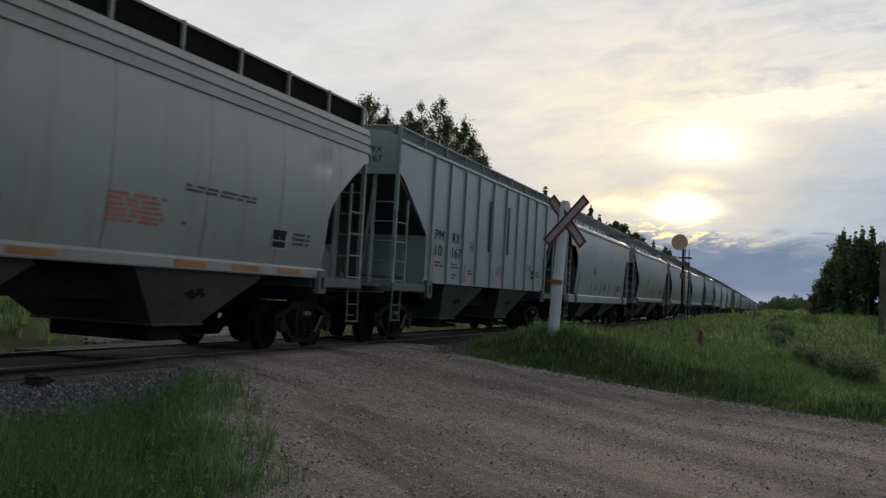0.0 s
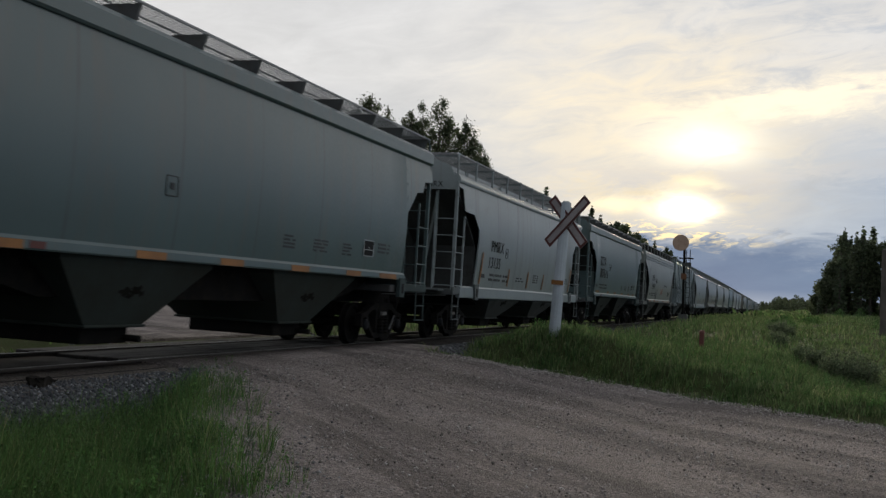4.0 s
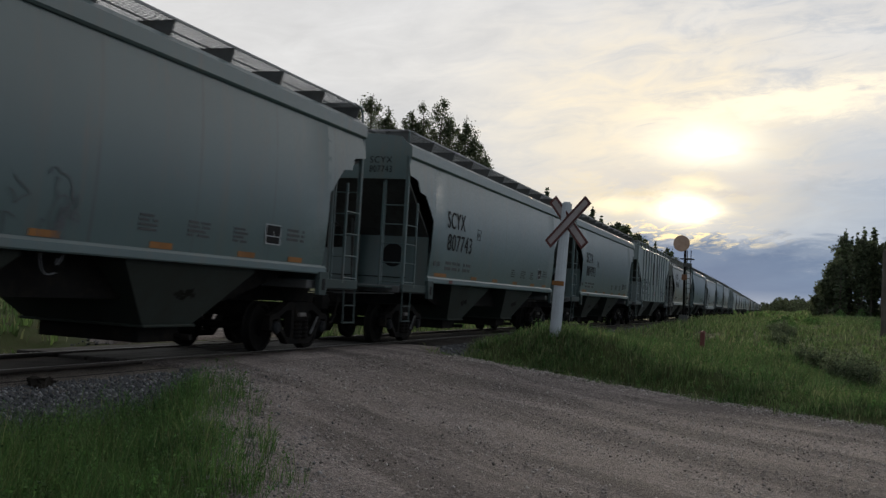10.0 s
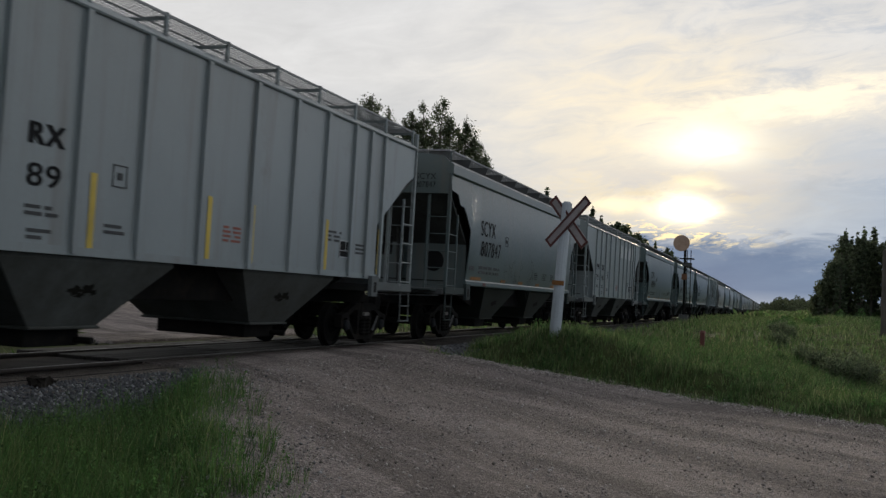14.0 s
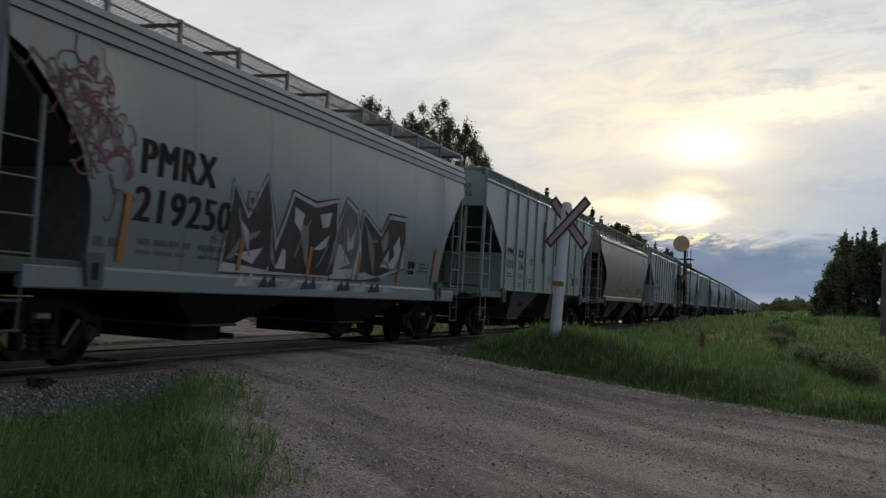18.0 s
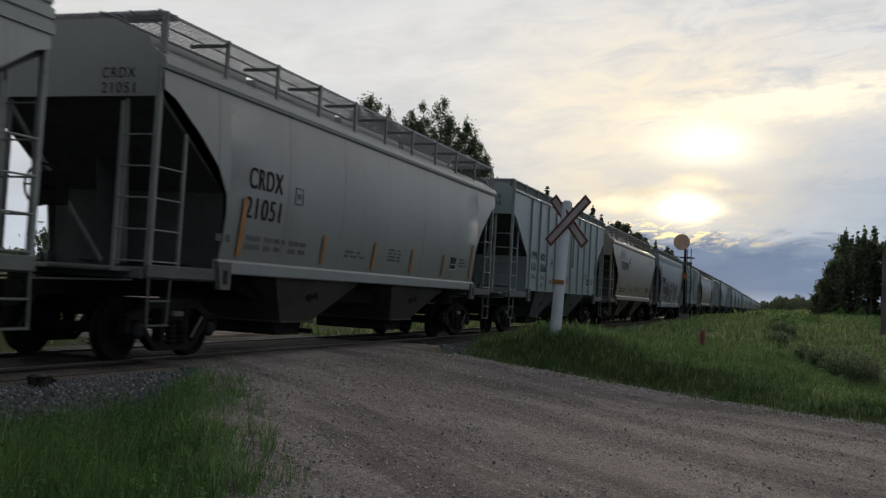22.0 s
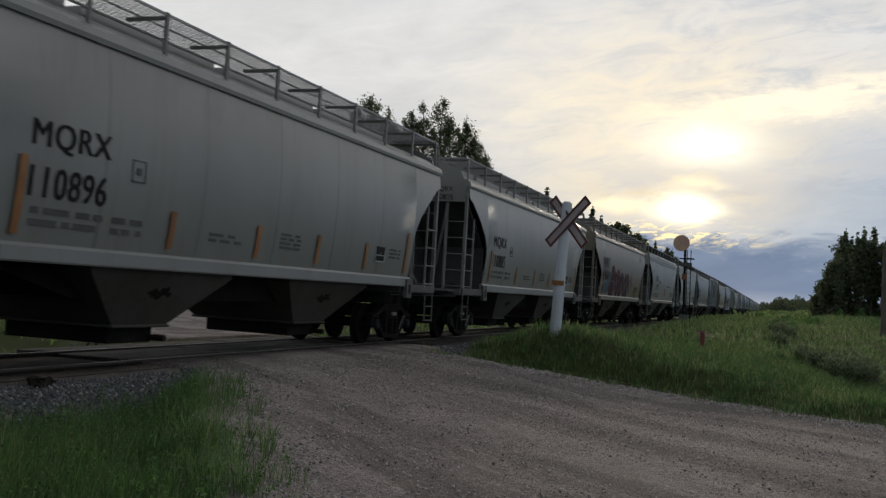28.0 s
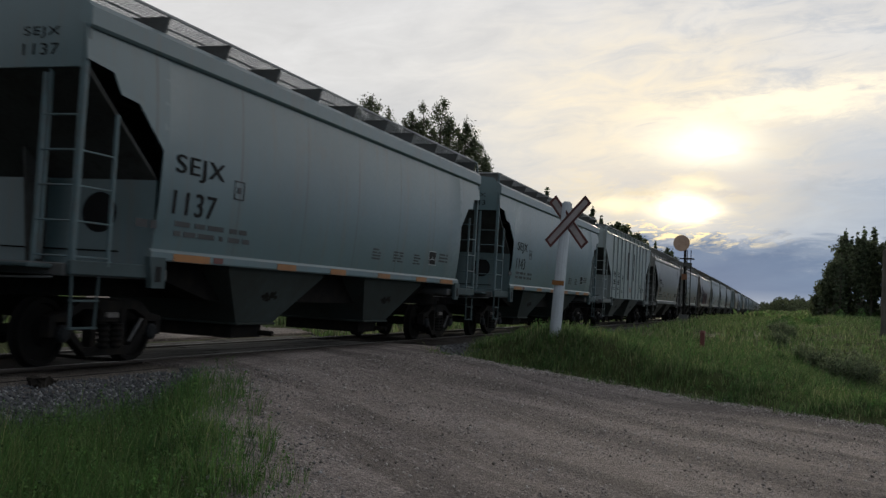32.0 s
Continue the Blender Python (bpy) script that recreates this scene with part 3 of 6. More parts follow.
TUFTS = blade_material("dark_tuft_blades", (0.050, 0.110, 0.034), (0.075, 0.140, 0.042), (0.13, 0.17, 0.07))
DRY = blade_material("seeding_stalks", (0.17, 0.215, 0.075), (0.24, 0.25, 0.11), (0.30, 0.26, 0.15))
grass_field("near_grass", "lush green grass beside the gravel road", 210000, 3.0, 12.0, 1.5, 7.2, verge, (0.14, 0.44), (0.0035, 0.0080), 0.55, GRASS, 11, 0.035, 12)
grass_field("trackside_grass", "green grass on the ground between road and track", 60000, -9.0, 3.0, -1.5, 6.8, verge, (0.10, 0.36), (0.006, 0.014), 0.6, GRASS, 13, 0.06, 12)
grass_field("tall_stalks", "thin seeding grass stalks above the turf", 4000, 3.0, 12.0, 1.5, 7.0, verge, (0.28, 0.52), (0.003, 0.005), 0.35, DRY, 15, 0.04, 2)
grass_field("bank_grass", "tall green grass on the bank beside the road", 170000, 14.0, 34.0, -8.0, 7.2, verge, (0.07, 0.25), (0.008, 0.017), 0.9, GRASS_DARK, 21, 0.07, 16)
grass_field("roadside_turf", "short grass along the edge of the road", 60000, 14.0, 30.0, -6.0, 6.5, road_edge, (0.08, 0.24), (0.008, 0.016), 0.8, GRASS_DARK, 26, 0.05, 12)
grass_field("bank_stalks", "thin pale grass stalks over the bank", 9000, 14.2, 34.0, -7.0, 6.4, verge, (0.15, 0.34), (0.005, 0.009), 0.4, DRY, 29, 0.08, 3)
grass_field("bank_tufts", "dark taller tufts of grass on the bank", 26000, 15.0, 32.0, -6.5, 6.2, verge, (0.16, 0.40), (0.009, 0.017), 0.75, TUFTS, 24, 0.11, 40)
grass_field("post_grass", "taller grass round the foot of the sign", 3600, 18.9, 20.3, 3.6, 5.0, post_foot, (0.10, 0.24), (0.008, 0.016), 0.6, GRASS_DARK, 28, 0.05, 12)
grass_field("field_grass", "long uneven grass on the open field", 80000, 34.0, 110.0, -22.0, 6.6, verge, (0.15, 0.42), (0.022, 0.045), 0.8, GRASS_DARK, 31, 0.22, 16)
grass_field("distant_grass", "long pale grass far out in the field", 26000, 108.0, 430.0, -60.0, 6.0, verge, (0.5, 0.9), (0.2, 0.5), 0.6, GRASS_DARK, 36, 0.8, 8)
grass_field("far_side_grass", "grass on the far side of the track", 52000, -30.0, 90.0, 11.8, 40.0, beyond, (0.25, 0.6), (0.03, 0.07), 0.6, GRASS_DARK, 41, 0.2, 12)


def quads(name, centre, size, material, seed, flat=0.0):
    """Small leaf clumps: bent quads, each turned its own way."""
    rng = np.random.default_rng(seed)
    n = len(centre)
    a = rng.normal(size=(n, 3))
    a[:, 2] *= 1 - flat
    a /= np.linalg.norm(a, axis=1, keepdims=True)
    b = np.cross(a, rng.normal(size=(n, 3)))
    b /= np.linalg.norm(b, axis=1, keepdims=True)
    s = size[:, None]
    c = np.cross(a, b) * s * 0.25
    v = np.stack([centre - a * s, centre - b * s * 0.55 + c, centre + a * s, centre + b * s * 0.55 + c], 1)
    i = np.arange(n)[:, None] * 4
    return raw_mesh(name, v.reshape(-1, 3), np.concatenate([i + [0, 1, 2], i + [0, 2, 3]]), material)


def leafy_weeds(name, label, n, x0, x1, y0, y1, leaf, tall, material, seed):
    """Upright stems set with many small broad leaves."""
    rng = np.random.default_rng(seed)
    x, y = scatter(n, x0, x1, y0, y1, verge, seed)
    z = ground_z(x, y)
    k = 26
    up = rng.uniform(0.25, 1.0, (len(x), k))
    h = rng.uniform(tall[0], tall[1], len(x))[:, None]
    spread = leaf * 2.2 * (1.25 - up)
    c = np.stack([x[:, None] + rng.normal(size=up.shape) * spread, y[:, None] + rng.normal(size=up.shape) * spread, z[:, None] + up * h], -1).reshape(-1, 3)
    me = quads(name, c, rng.uniform(0.5, 1.3, len(c)) * leaf, material, seed, 0.3)
    return tagged(new(name, me), label, "weeds", kind="stuff")


def stones(name, label, x, y, z, size, material, seed, category="gravel"):
    rng = np.random.default_rng(seed)
    n = len(x)
    octa = np.array([(1, 0, 0), (-1, 0, 0), (0, 1, 0), (0, -1, 0), (0, 0, 1), (0, 0, -1)], float)
    v = octa[None] * rng.uniform(0.6, 1.3, (n, 6, 1)) + rng.uniform(-0.25, 0.25, (n, 6, 3))
    yaw = rng.uniform(0, math.tau, n)
    c, s = np.cos(yaw)[:, None], np.sin(yaw)[:, None]
    vx, vy = v[..., 0] * c - v[..., 1] * s, v[..., 0] * s + v[..., 1] * c
    k = size[:, None]
    v = np.stack([vx * k + x[:, None], vy * k + y[:, None], v[..., 2] * k * 0.75 + z[:, None]], -1)
    f0 = np.array([(0, 2, 4), (2, 1, 4), (1, 3, 4), (3, 0, 4), (2, 0, 5), (1, 2, 5), (3, 1, 5), (0, 3, 5)])
    f = (np.arange(n)[:, None, None] * 6 + f0[None]).reshape(-1, 3)
    return tagged(new(name, raw_mesh(name, v.reshape(-1, 3), f, material)), label, category, kind="stuff")


def stone_material(name, tones):
    """Stones of several tones, one to each."""
    m = bpy.data.materials.new(name)
    m.use_nodes = True
    n = Nodes(m.node_tree)
    geo = n.add("ShaderNodeNewGeometry")
    col = n.ramp(geo.outputs["Random Per Island"], [(i / (len(tones) - 1), t) for i, t in enumerate(tones)])
    grain = n.map(n.noise(n.coord("Object"), 130.0, 4.0, 0.7), 0.3, 0.7, 0.65, 1.3)
    col = n.vmul(col, n.add("ShaderNodeCombineXYZ", {0: grain, 1: grain, 2: grain}).outputs[0])
    bsdf = m.node_tree.nodes["Principled BSDF"]
    n.tree.links.new(col, bsdf.inputs["Base Color"])
    bsdf.inputs["Roughness"].default_value = 0.9
    bsdf.inputs["Specular IOR Level"].default_value = 0.2
    return m


WEEDS = blade_material("weed_leaves", (0.066, 0.158, 0.042), (0.098, 0.200, 0.054), (0.13, 0.21, 0.07))
leafy_weeds("verge_weeds", "leafy green weeds among the grass", 1500, 3.4, 11.0, 2.0, 6.8, 0.013, (0.16, 0.46), WEEDS, 81)
leafy_weeds("bank_weeds", "leafy tufts of weeds on the grassy bank", 1500, 15.0, 34.0, -6.0, 6.0, 0.022, (0.06, 0.26), WEEDS, 84)
STONES = stone_material("loose_stone", ((0.035, 0.037, 0.040), (0.070, 0.074, 0.080), (0.115, 0.120, 0.128), (0.075, 0.076, 0.076), (0.30, 0.305, 0.31)))
SHOULDER_TONES = stone_material("mixed_stone", ((0.08, 0.082, 0.085), (0.15, 0.148, 0.148), (0.24, 0.22, 0.205), (0.19, 0.185, 0.185), (0.40, 0.39, 0.385)))
PEBBLES = stone_material("road_pebbles", ((0.12, 0.11, 0.10), (0.31, 0.275, 0.25), (0.40, 0.355, 0.325), (0.36, 0.32, 0.29), (0.58, 0.54, 0.51)))


def ballast_zone(x, y, r):
    t = np.abs(y - track_y(x))
    return (t > 1.45) & (t < 2.6 + 1.0 * r) & (across_road(x, y) < 0.9 - 1.2 * r)


def build_stones():
    x, y = scatter(16000, -1.0, 40.0, 5.4, 13.2, ballast_zone, 51)
    size = np.random.default_rng(52).uniform(0.018, 0.045, len(x))
    stones("ballast_stones", "loose grey ballast stones along the track", x, y, np.maximum(ground_z(x, y), np.interp(np.abs(y - track_y(x)), (1.55, 2.2, 3.0, 3.6), (-0.10, -0.22, -0.42, -0.60))) + size * 0.2, size, STONES, 53)
    x, y = scatter(60000, 2.5, 15.0, 5.4, 8.0, ballast_zone, 57)
    size = np.random.default_rng(58).uniform(0.010, 0.034, len(x))
    stones("near_ballast_stones", "crushed grey stones beside the rails", x, y, np.maximum(ground_z(x, y), np.interp(np.abs(y - track_y(x)), (1.55, 2.2, 3.0, 3.6), (-0.10, -0.22, -0.42, -0.60))) + size * 0.3, size, STONES, 59)
    x, y = scatter(70000, 3.0, 19.0, -4.0, 7.2, lambda x, y, r: (across_road(x, y) > -0.2) & ((r < 0.45) | (across_road(x, y) < 1.2 * r)), 54)
    size = 0.004 + 0.017 * np.random.default_rng(55).uniform(0, 1, len(x)) ** 2.4
    stones("road_pebbles", "small loose pebbles on the gravel road", x, y, np.where(across_road(x, y) > 0, road_z(x, y) + 0.012, ground_z(x, y) + 0.01), size, PEBBLES, 56)


build_stones()


def kerb_stones(x, y, r):
    e = np.interp(y, ROAD_Y, np.array(ROAD_RIGHT)[:, 0]) - x
    return (e > -0.25) & (e < 0.15 + 0.8 * r)


EDGE_XY = scatter(60000, 12.0, 19.4, -4.0, 6.3, kerb_stones, 91)
EDGE_SIZE = 0.006 + 0.018 * np.random.default_rng(92).uniform(0, 1, len(EDGE_XY[0])) ** 2
stones("road_edge_stones", "pale grey stones along the gravel road's grassy edge", *EDGE_XY, np.where(across_road(*EDGE_XY) > 0.0, road_z(*EDGE_XY) + 0.012, ground_z(*EDGE_XY)) + EDGE_SIZE * 0.2, EDGE_SIZE, PEBBLES, 93)
SHOULDER_XY = scatter(30000, 2.5, 12.5, 0.5, 7.6, shoulder, 71)
SHOULDER_SIZE = 0.005 + 0.016 * np.random.default_rng(72).uniform(0, 1, len(SHOULDER_XY[0])) ** 2
stones("shoulder_stones", "grey and brown stones along the road's worn edge", *SHOULDER_XY, np.where(across_road(*SHOULDER_XY) > -0.05, np.maximum(road_z(*SHOULDER_XY) + 0.012, ground_z(*SHOULDER_XY)), ground_z(*SHOULDER_XY)) + SHOULDER_SIZE * 0.2, SHOULDER_SIZE, SHOULDER_TONES, 73)

# ---- trees ----


def leafy_tree(x, y, top, wide, seed, label="tall poplar tree with a loose dark green crown", leaves=3000, size=0.17, lift=0.0):
    rng = np.random.default_rng(seed)
    z0 = float(ground_z(x, y))
    h = top - z0
    tree = thing("leafy_tree", label, "tree", at=pose(x, y, z0 - 0.05))
    bm = B()
    lean = rng.uniform(-0.03, 0.03, 2)
    spine = [Vector((lean[0] * h * k * k, lean[1] * h * k * k, h * k)) for k in (0, 0.25, 0.5, 0.75, 0.96)]
    for i in range(4):
        rod(bm, spine[i], spine[i + 1], 0.016 * h * (1 - i * 0.24), 7, 0.016 * h * (1 - (i + 1) * 0.24) + 0.01)
    tips = []
    for i in range(26):
        k = 0.22 + 0.74 * (i + rng.uniform(0, 1)) / 26
        a = i * 2.4 + rng.uniform(-0.5, 0.5)
        r = wide * (math.sin(min(1, (k - 0.12) * 1.15) * math.pi) ** 0.7) * rng.uniform(0.55, 1.1) + 0.15
        p = Vector((lean[0] * h * k * k, lean[1] * h * k * k, h * k))
        e = p + Vector((math.cos(a) * r, math.sin(a) * r, r * rng.uniform(0.35 + lift, 0.9 + lift)))
        e.z = min(e.z, h * (1.0 - 0.16 * r / max(wide, 0.1) - 0.10 * rng.uniform(0, 1)))
        rod(bm, p, e, 0.035 * (1.15 - k) * h / 12 + 0.012, 5, 0.008)
        tips.append((p, e, r))
    part("trunk", bm, BARK, tree)
    c, s = [], []
    per = leaves // len(tips)
    for p, e, r in tips:
        for clump in range(7):
            q = p.lerp(e, 0.30 + 0.80 * clump / 6 + rng.uniform(-0.06, 0.06))
            m = rng.normal(size=(per // 7, 3)) * np.array((1.0, 1.0, 1.5)) * (0.085 + 0.10 * r) + np.array(q) + rng.normal(size=3) * 0.10
            c.append(m)
    c = np.concatenate(c)
    c = c[c[:, 2] > h * 0.12]
    part("crown", quads("crown", c, rng.uniform(0.5, 1.3, len(c)) * size, LEAVES, seed), LEAVES, tree)
    return tree


def spruce(x, y, top, wide, seed, label="dark narrow spruce tree", size=0.28):
    rng = np.random.default_rng(seed)
    z0 = float(ground_z(x, y))
    h = top - z0
    tree = thing("spruce_tree", label, "tree", at=pose(x, y, z0 - 0.05))
    bm = B()
    rod(bm, (0, 0, 0), (0, 0, h * 0.97), 0.014 * h + 0.03, 7, 0.012)
    c = []
    rings = int(h * 2.4)
    for i in range(rings):
        k = 0.07 + 0.92 * i / rings
        r = wide * (1 - k) ** 0.85 * rng.uniform(0.75, 1.15) + 0.06
        arms = 7 if k < 0.7 else 5
        for j in range(arms):
            a = j * math.tau / arms + i * 0.9 + rng.uniform(-0.3, 0.3)
            rr = r * rng.uniform(0.7, 1.15)
            p, e = Vector((0, 0, h * k)), Vector((math.cos(a) * rr, math.sin(a) * rr, h * k - rr * rng.uniform(0.15, 0.4)))
            rod(bm, p, e, 0.018, 3, 0.005)
            m = max(3, int(rr * 8))
            t = rng.uniform(0.15, 1.0, m)[:, None]
            c.append(np.array(p) * (1 - t) + np.array(e) * t + rng.normal(size=(m, 3)) * (0.05, 0.05, 0.05) + np.array((0, 0, -0.05)) * rng.uniform(0, 2, (m, 1)))
    part("trunk", bm, BARK, tree)
    c = np.concatenate(c)
    c = np.concatenate([c, [(0, 0, h - 0.1), (0, 0, h - 0.3), (0.03, 0, h)]])
    part("crown", quads("crown", c, rng.uniform(0.6, 1.2, len(c)) * size, NEEDLES, seed, 0.4), NEEDLES, tree)
    return tree


def build_trees():
    for i, (x, y, top, w) in enumerate(((70.0, 31.6, 15.4, 1.2), (69.0, 30.3, 16.4, 1.4), (70.5, 29.1, 15.6, 1.2), (70.0, 27.9, 14.4, 1.2), (69.5, 26.9, 15.0, 1.2), (70.5, 26.1, 15.5, 1.2), (70.0, 25.3, 16.1, 1.2), (71.0, 24.5, 14.8, 1.2), (70.0, 22.9, 14.9, 0.9), (70.5, 22.1, 13.3, 0.9), (70.0, 21.4, 12.1, 0.8))):
        leafy_tree(x, y, top, w, 100 + i, leaves=6400, size=0.085, lift=0.9)
    for i, (x, y, top, w) in enumerate(((140, 33.3, 16.8, 2.2), (167, 31.8, 16.8, 2.4), (168, 30.5, 15.4, 2.2), (255, 34.1, 15.8, 2.4), (259, 33.0, 17.0, 2.8), (262, 30.7, 14.6, 2.6), (142, 31.0, 12.5, 1.8))):
        spruce(x, y, top, w, 140 + i, size=0.4)
    for i, (x, y, top, w) in enumerate(((170, 27.9, 15.2, 2.4), (168, 26.1, 14.2, 2.3), (166, 28.4, 14.4, 2.2), (172, 25.3, 13.4, 2.0), (260, 30.2, 15.8, 3.0), (264, 28.6, 13.8, 3.0))):
        leafy_tree(x, y, top, w, 160 + i, leaves=2600, size=0.32)
    # low trees across the field behind the train
    rng = random.Random(19)
    for i in range(20):
        a, d = radians(29 + i * 1.5 + rng.uniform(-0.8, 0.8)), rng.uniform(85, 125)
        leafy_tree(d * math.cos(a), d * math.sin(a), rng.uniform(2.2, 5.2), rng.uniform(1.2, 2.0), 180 + i, "bushy leafy tree across the field", 1300, 0.26)

    # the dark stand at the field's edge
    rng = random.Random(7)
    for i in range(58):
        k = i / 57
        x, y = 106 + rng.uniform(0, 14), -2.4 - k ** 1.35 * 14.5 + rng.uniform(-0.35, 0.35)
        top = min(9.8, 2.4 + (-y * 110 / x - 2.3) * 2.8) * x / 110 + rng.uniform(-0.9, 0.3)
        top = max(top, float(ground_z(x, y)) + 1.3)
        w = rng.uniform(0.7, 1.0) * min(1.0, 0.45 + top / 14)
        if i % 5 < 2:
            leafy_tree(x, y, top, w * 0.9, 200 + i, "tall dark poplar at the field's edge", 2600, 0.15, 0.8)
        else:
            spruce(x, y, top + 0.2, w, 200 + i, size=0.24)


build_trees()


def far_woods(name, label, spots, seed, material, n, grain):
    """Distant woods: clumps of foliage along a line, uneven on top."""
    rng = np.random.default_rng(seed)
    c, s = [], []
    for x, y, h, w in spots:
        k = rng.uniform(0, 1, n) ** 1.4
        r = w * (1 - k) ** 0.5 * np.sqrt(rng.uniform(0, 1, n))
        a = rng.uniform(0, math.tau, n)
        c.append(np.stack([x + r * np.cos(a), y + r * np.sin(a), float(ground_z(x, y)) + k * h], -1))
        s.append(rng.uniform(grain, grain * 2.2, n) * w)
    me = quads(name, np.concatenate(c), np.concatenate(s), material, seed)
    tagged(new(name, me), label, "woods", kind="stuff")


def build_woods():
    rng = random.Random(3)
    far = []
    for i in range(314):
        y = 11.7 - i * 0.34 + rng.uniform(-1, 1)
        far.append((430 + rng.uniform(0, 60), y, rng.uniform(2.4, 4.6) + (1.6 if 13 < i < 48 else 0.6) + (1.4 if rng.random() < 0.15 else 0), rng.uniform(1.5, 2.6)))
    for i in range(220):
        x = rng.uniform(640, 900)
        y = rng.uniform(-45, 75)
        if abs(y - track_y(x)) > 9:
            far.append((x, y, rng.uniform(6.0, 9.5), rng.uniform(3.0, 5.0)))
    far_woods("far_woods", "distant dark line of mixed woods", far, 61, LEAVES, 260, 0.085)
    left = []
    for i in range(260):
        a = radians(10 + i * 0.34)
        d = 330 + rng.uniform(0, 60)
        left.append((d * math.cos(a), d * math.sin(a) + 20, rng.uniform(4, 8), rng.uniform(2.5, 4.5)))
    far_woods("field_edge_woods", "distant woods beyond the field", left, 62, LEAVES, 190, 0.10)
    # low bushes far out in the field
    low = [(62 + rng.uniform(0, 40), rng.uniform(-12, 1.0), rng.uniform(0.4, 0.9), rng.uniform(0.4, 0.9)) for i in range(22)]
    far_woods("field_bushes", "low bushes scattered in the field", low, 63, WEEDS, 420, 0.05)


def shrub(x, y, high, wide, seed, label):
    """A low bush: many thin stems, each set with small leaves."""
    rng = np.random.default_rng(seed)
    bush = thing("bush", label, "bush", at=pose(x, y, float(ground_z(x, y)) - 0.03))
    bm, c = B(), []
    for i in range(34):
        a, r = rng.uniform(0, math.tau), wide * math.sqrt(rng.uniform(0, 1))
        foot = Vector((math.cos(a) * r * 0.45, math.sin(a) * r * 0.45, 0))
        tip = Vector((math.cos(a) * r, math.sin(a) * r, high * rng.uniform(0.6, 1.05) * (1 - 0.45 * (r / wide) ** 2)))
        rod(bm, foot, tip, 0.009, 4, 0.003)
        t = rng.uniform(0.25, 1.04, 70)[:, None]
        c.append(np.array(foot) * (1 - t) + np.array(tip) * t + rng.normal(size=(70, 3)) * 0.055)
    part("stem", bm, BARK, bush)
    c = np.concatenate(c)
    part("foliage", quads("foliage", c, rng.uniform(0.6, 1.3, len(c)) * 0.032, SHRUB, seed), SHRUB, bush)


SHRUB = blade_material("shrub_leaves", (0.115, 0.160, 0.080), (0.145, 0.185, 0.098), (0.20, 0.22, 0.135))


def build_shrubs():
    for i, (x, y, h, w) in enumerate(((28.2, -1.25, 0.85, 0.55), (28.6, -1.85, 0.95, 0.60), (29.6, -1.45, 1.05, 0.55), (30.8, -0.75, 0.75, 0.45), (33.2, -0.45, 0.65, 0.40))):
        shrub(x, y, h, w, 300 + i, "dusky green bush in the long grass")
    for i, (x, y, h, w) in enumerate(((40.6, 0.30, 0.65, 0.30), (44.0, 0.5, 0.5, 0.35), (51.0, 0.40, 0.9, 0.45), (53.0, 0.1, 0.8, 0.5), (57.0, 0.6, 0.7, 0.6))):
        shrub(x, y, h, w, 320 + i, "narrow dark bush standing in the field")


build_woods(), build_shrubs()


# ---- crossing sign, signal, stakes ----


def build_crossbuck():
    x, y = 19.88, 4.41
    z0 = float(ground_z(x, y))
    sign = thing("crossing_sign", "weathered white wooden post with maroon-edged crossbuck boards", "railway sign", at=pose(x, y, z0))
    top = 3.13 - z0
    way = Vector((0.976, 0.217, 0))
    tip = Matrix.Rotation(radians(2.2), 4, way)
    bm = B()
    rod(bm, (0, 0, -0.3), (0, 0, top), 0.115, 14, 0.10)
    bmesh.ops.bevel(bm, geom=[e for e in bm.edges if all(v.co.z > top - 0.01 for v in e.verts)], offset=0.03, segments=2, affect="EDGES")
    part("post", bm, WHITEWOOD, sign, "peeling white post").matrix_basis = tip
    face = math.degrees(math.atan2(-way.y, -way.x)) + 90 - 36
    for i, tilt in enumerate((46, -46)):
        m = tip @ pose(-0.11, -0.10, 2.72 - z0, 0, 0, face) @ pose(0, -0.012 - 0.028 * i, 0, 0, tilt, 0)
        bm = box(B(), -0.63, 0.63, -0.010, 0.010, -0.105, 0.105)
        bmesh.ops.bevel(bm, geom=bm.edges[:], offset=0.003, segments=1, affect="EDGES")
        b = part("board", bm, DULLWHITE, sign, "grimy white board with a dark maroon border")
        b.matrix_basis = m
        bm = B()
        for k in (-1, 1):
            box(bm, -0.63, 0.63, -0.014, -0.0105, k * 0.082 - 0.023, k * 0.082 + 0.023)
            box(bm, k * 0.607 - 0.023, k * 0.607 + 0.023, -0.0145, -0.0105, -0.059, 0.059)
        part("border", bm, MAROON, b)
    r = part("reflector_strip", box(B(), -0.12, 0.12, -0.128, -0.118, -0.045, 0.045), AMBER, sign, "amber strip nailed to the post")
    r.matrix_basis = tip @ pose(0, 0, 1.50 - z0, 0, 0, face + 20)


build_crossbuck()


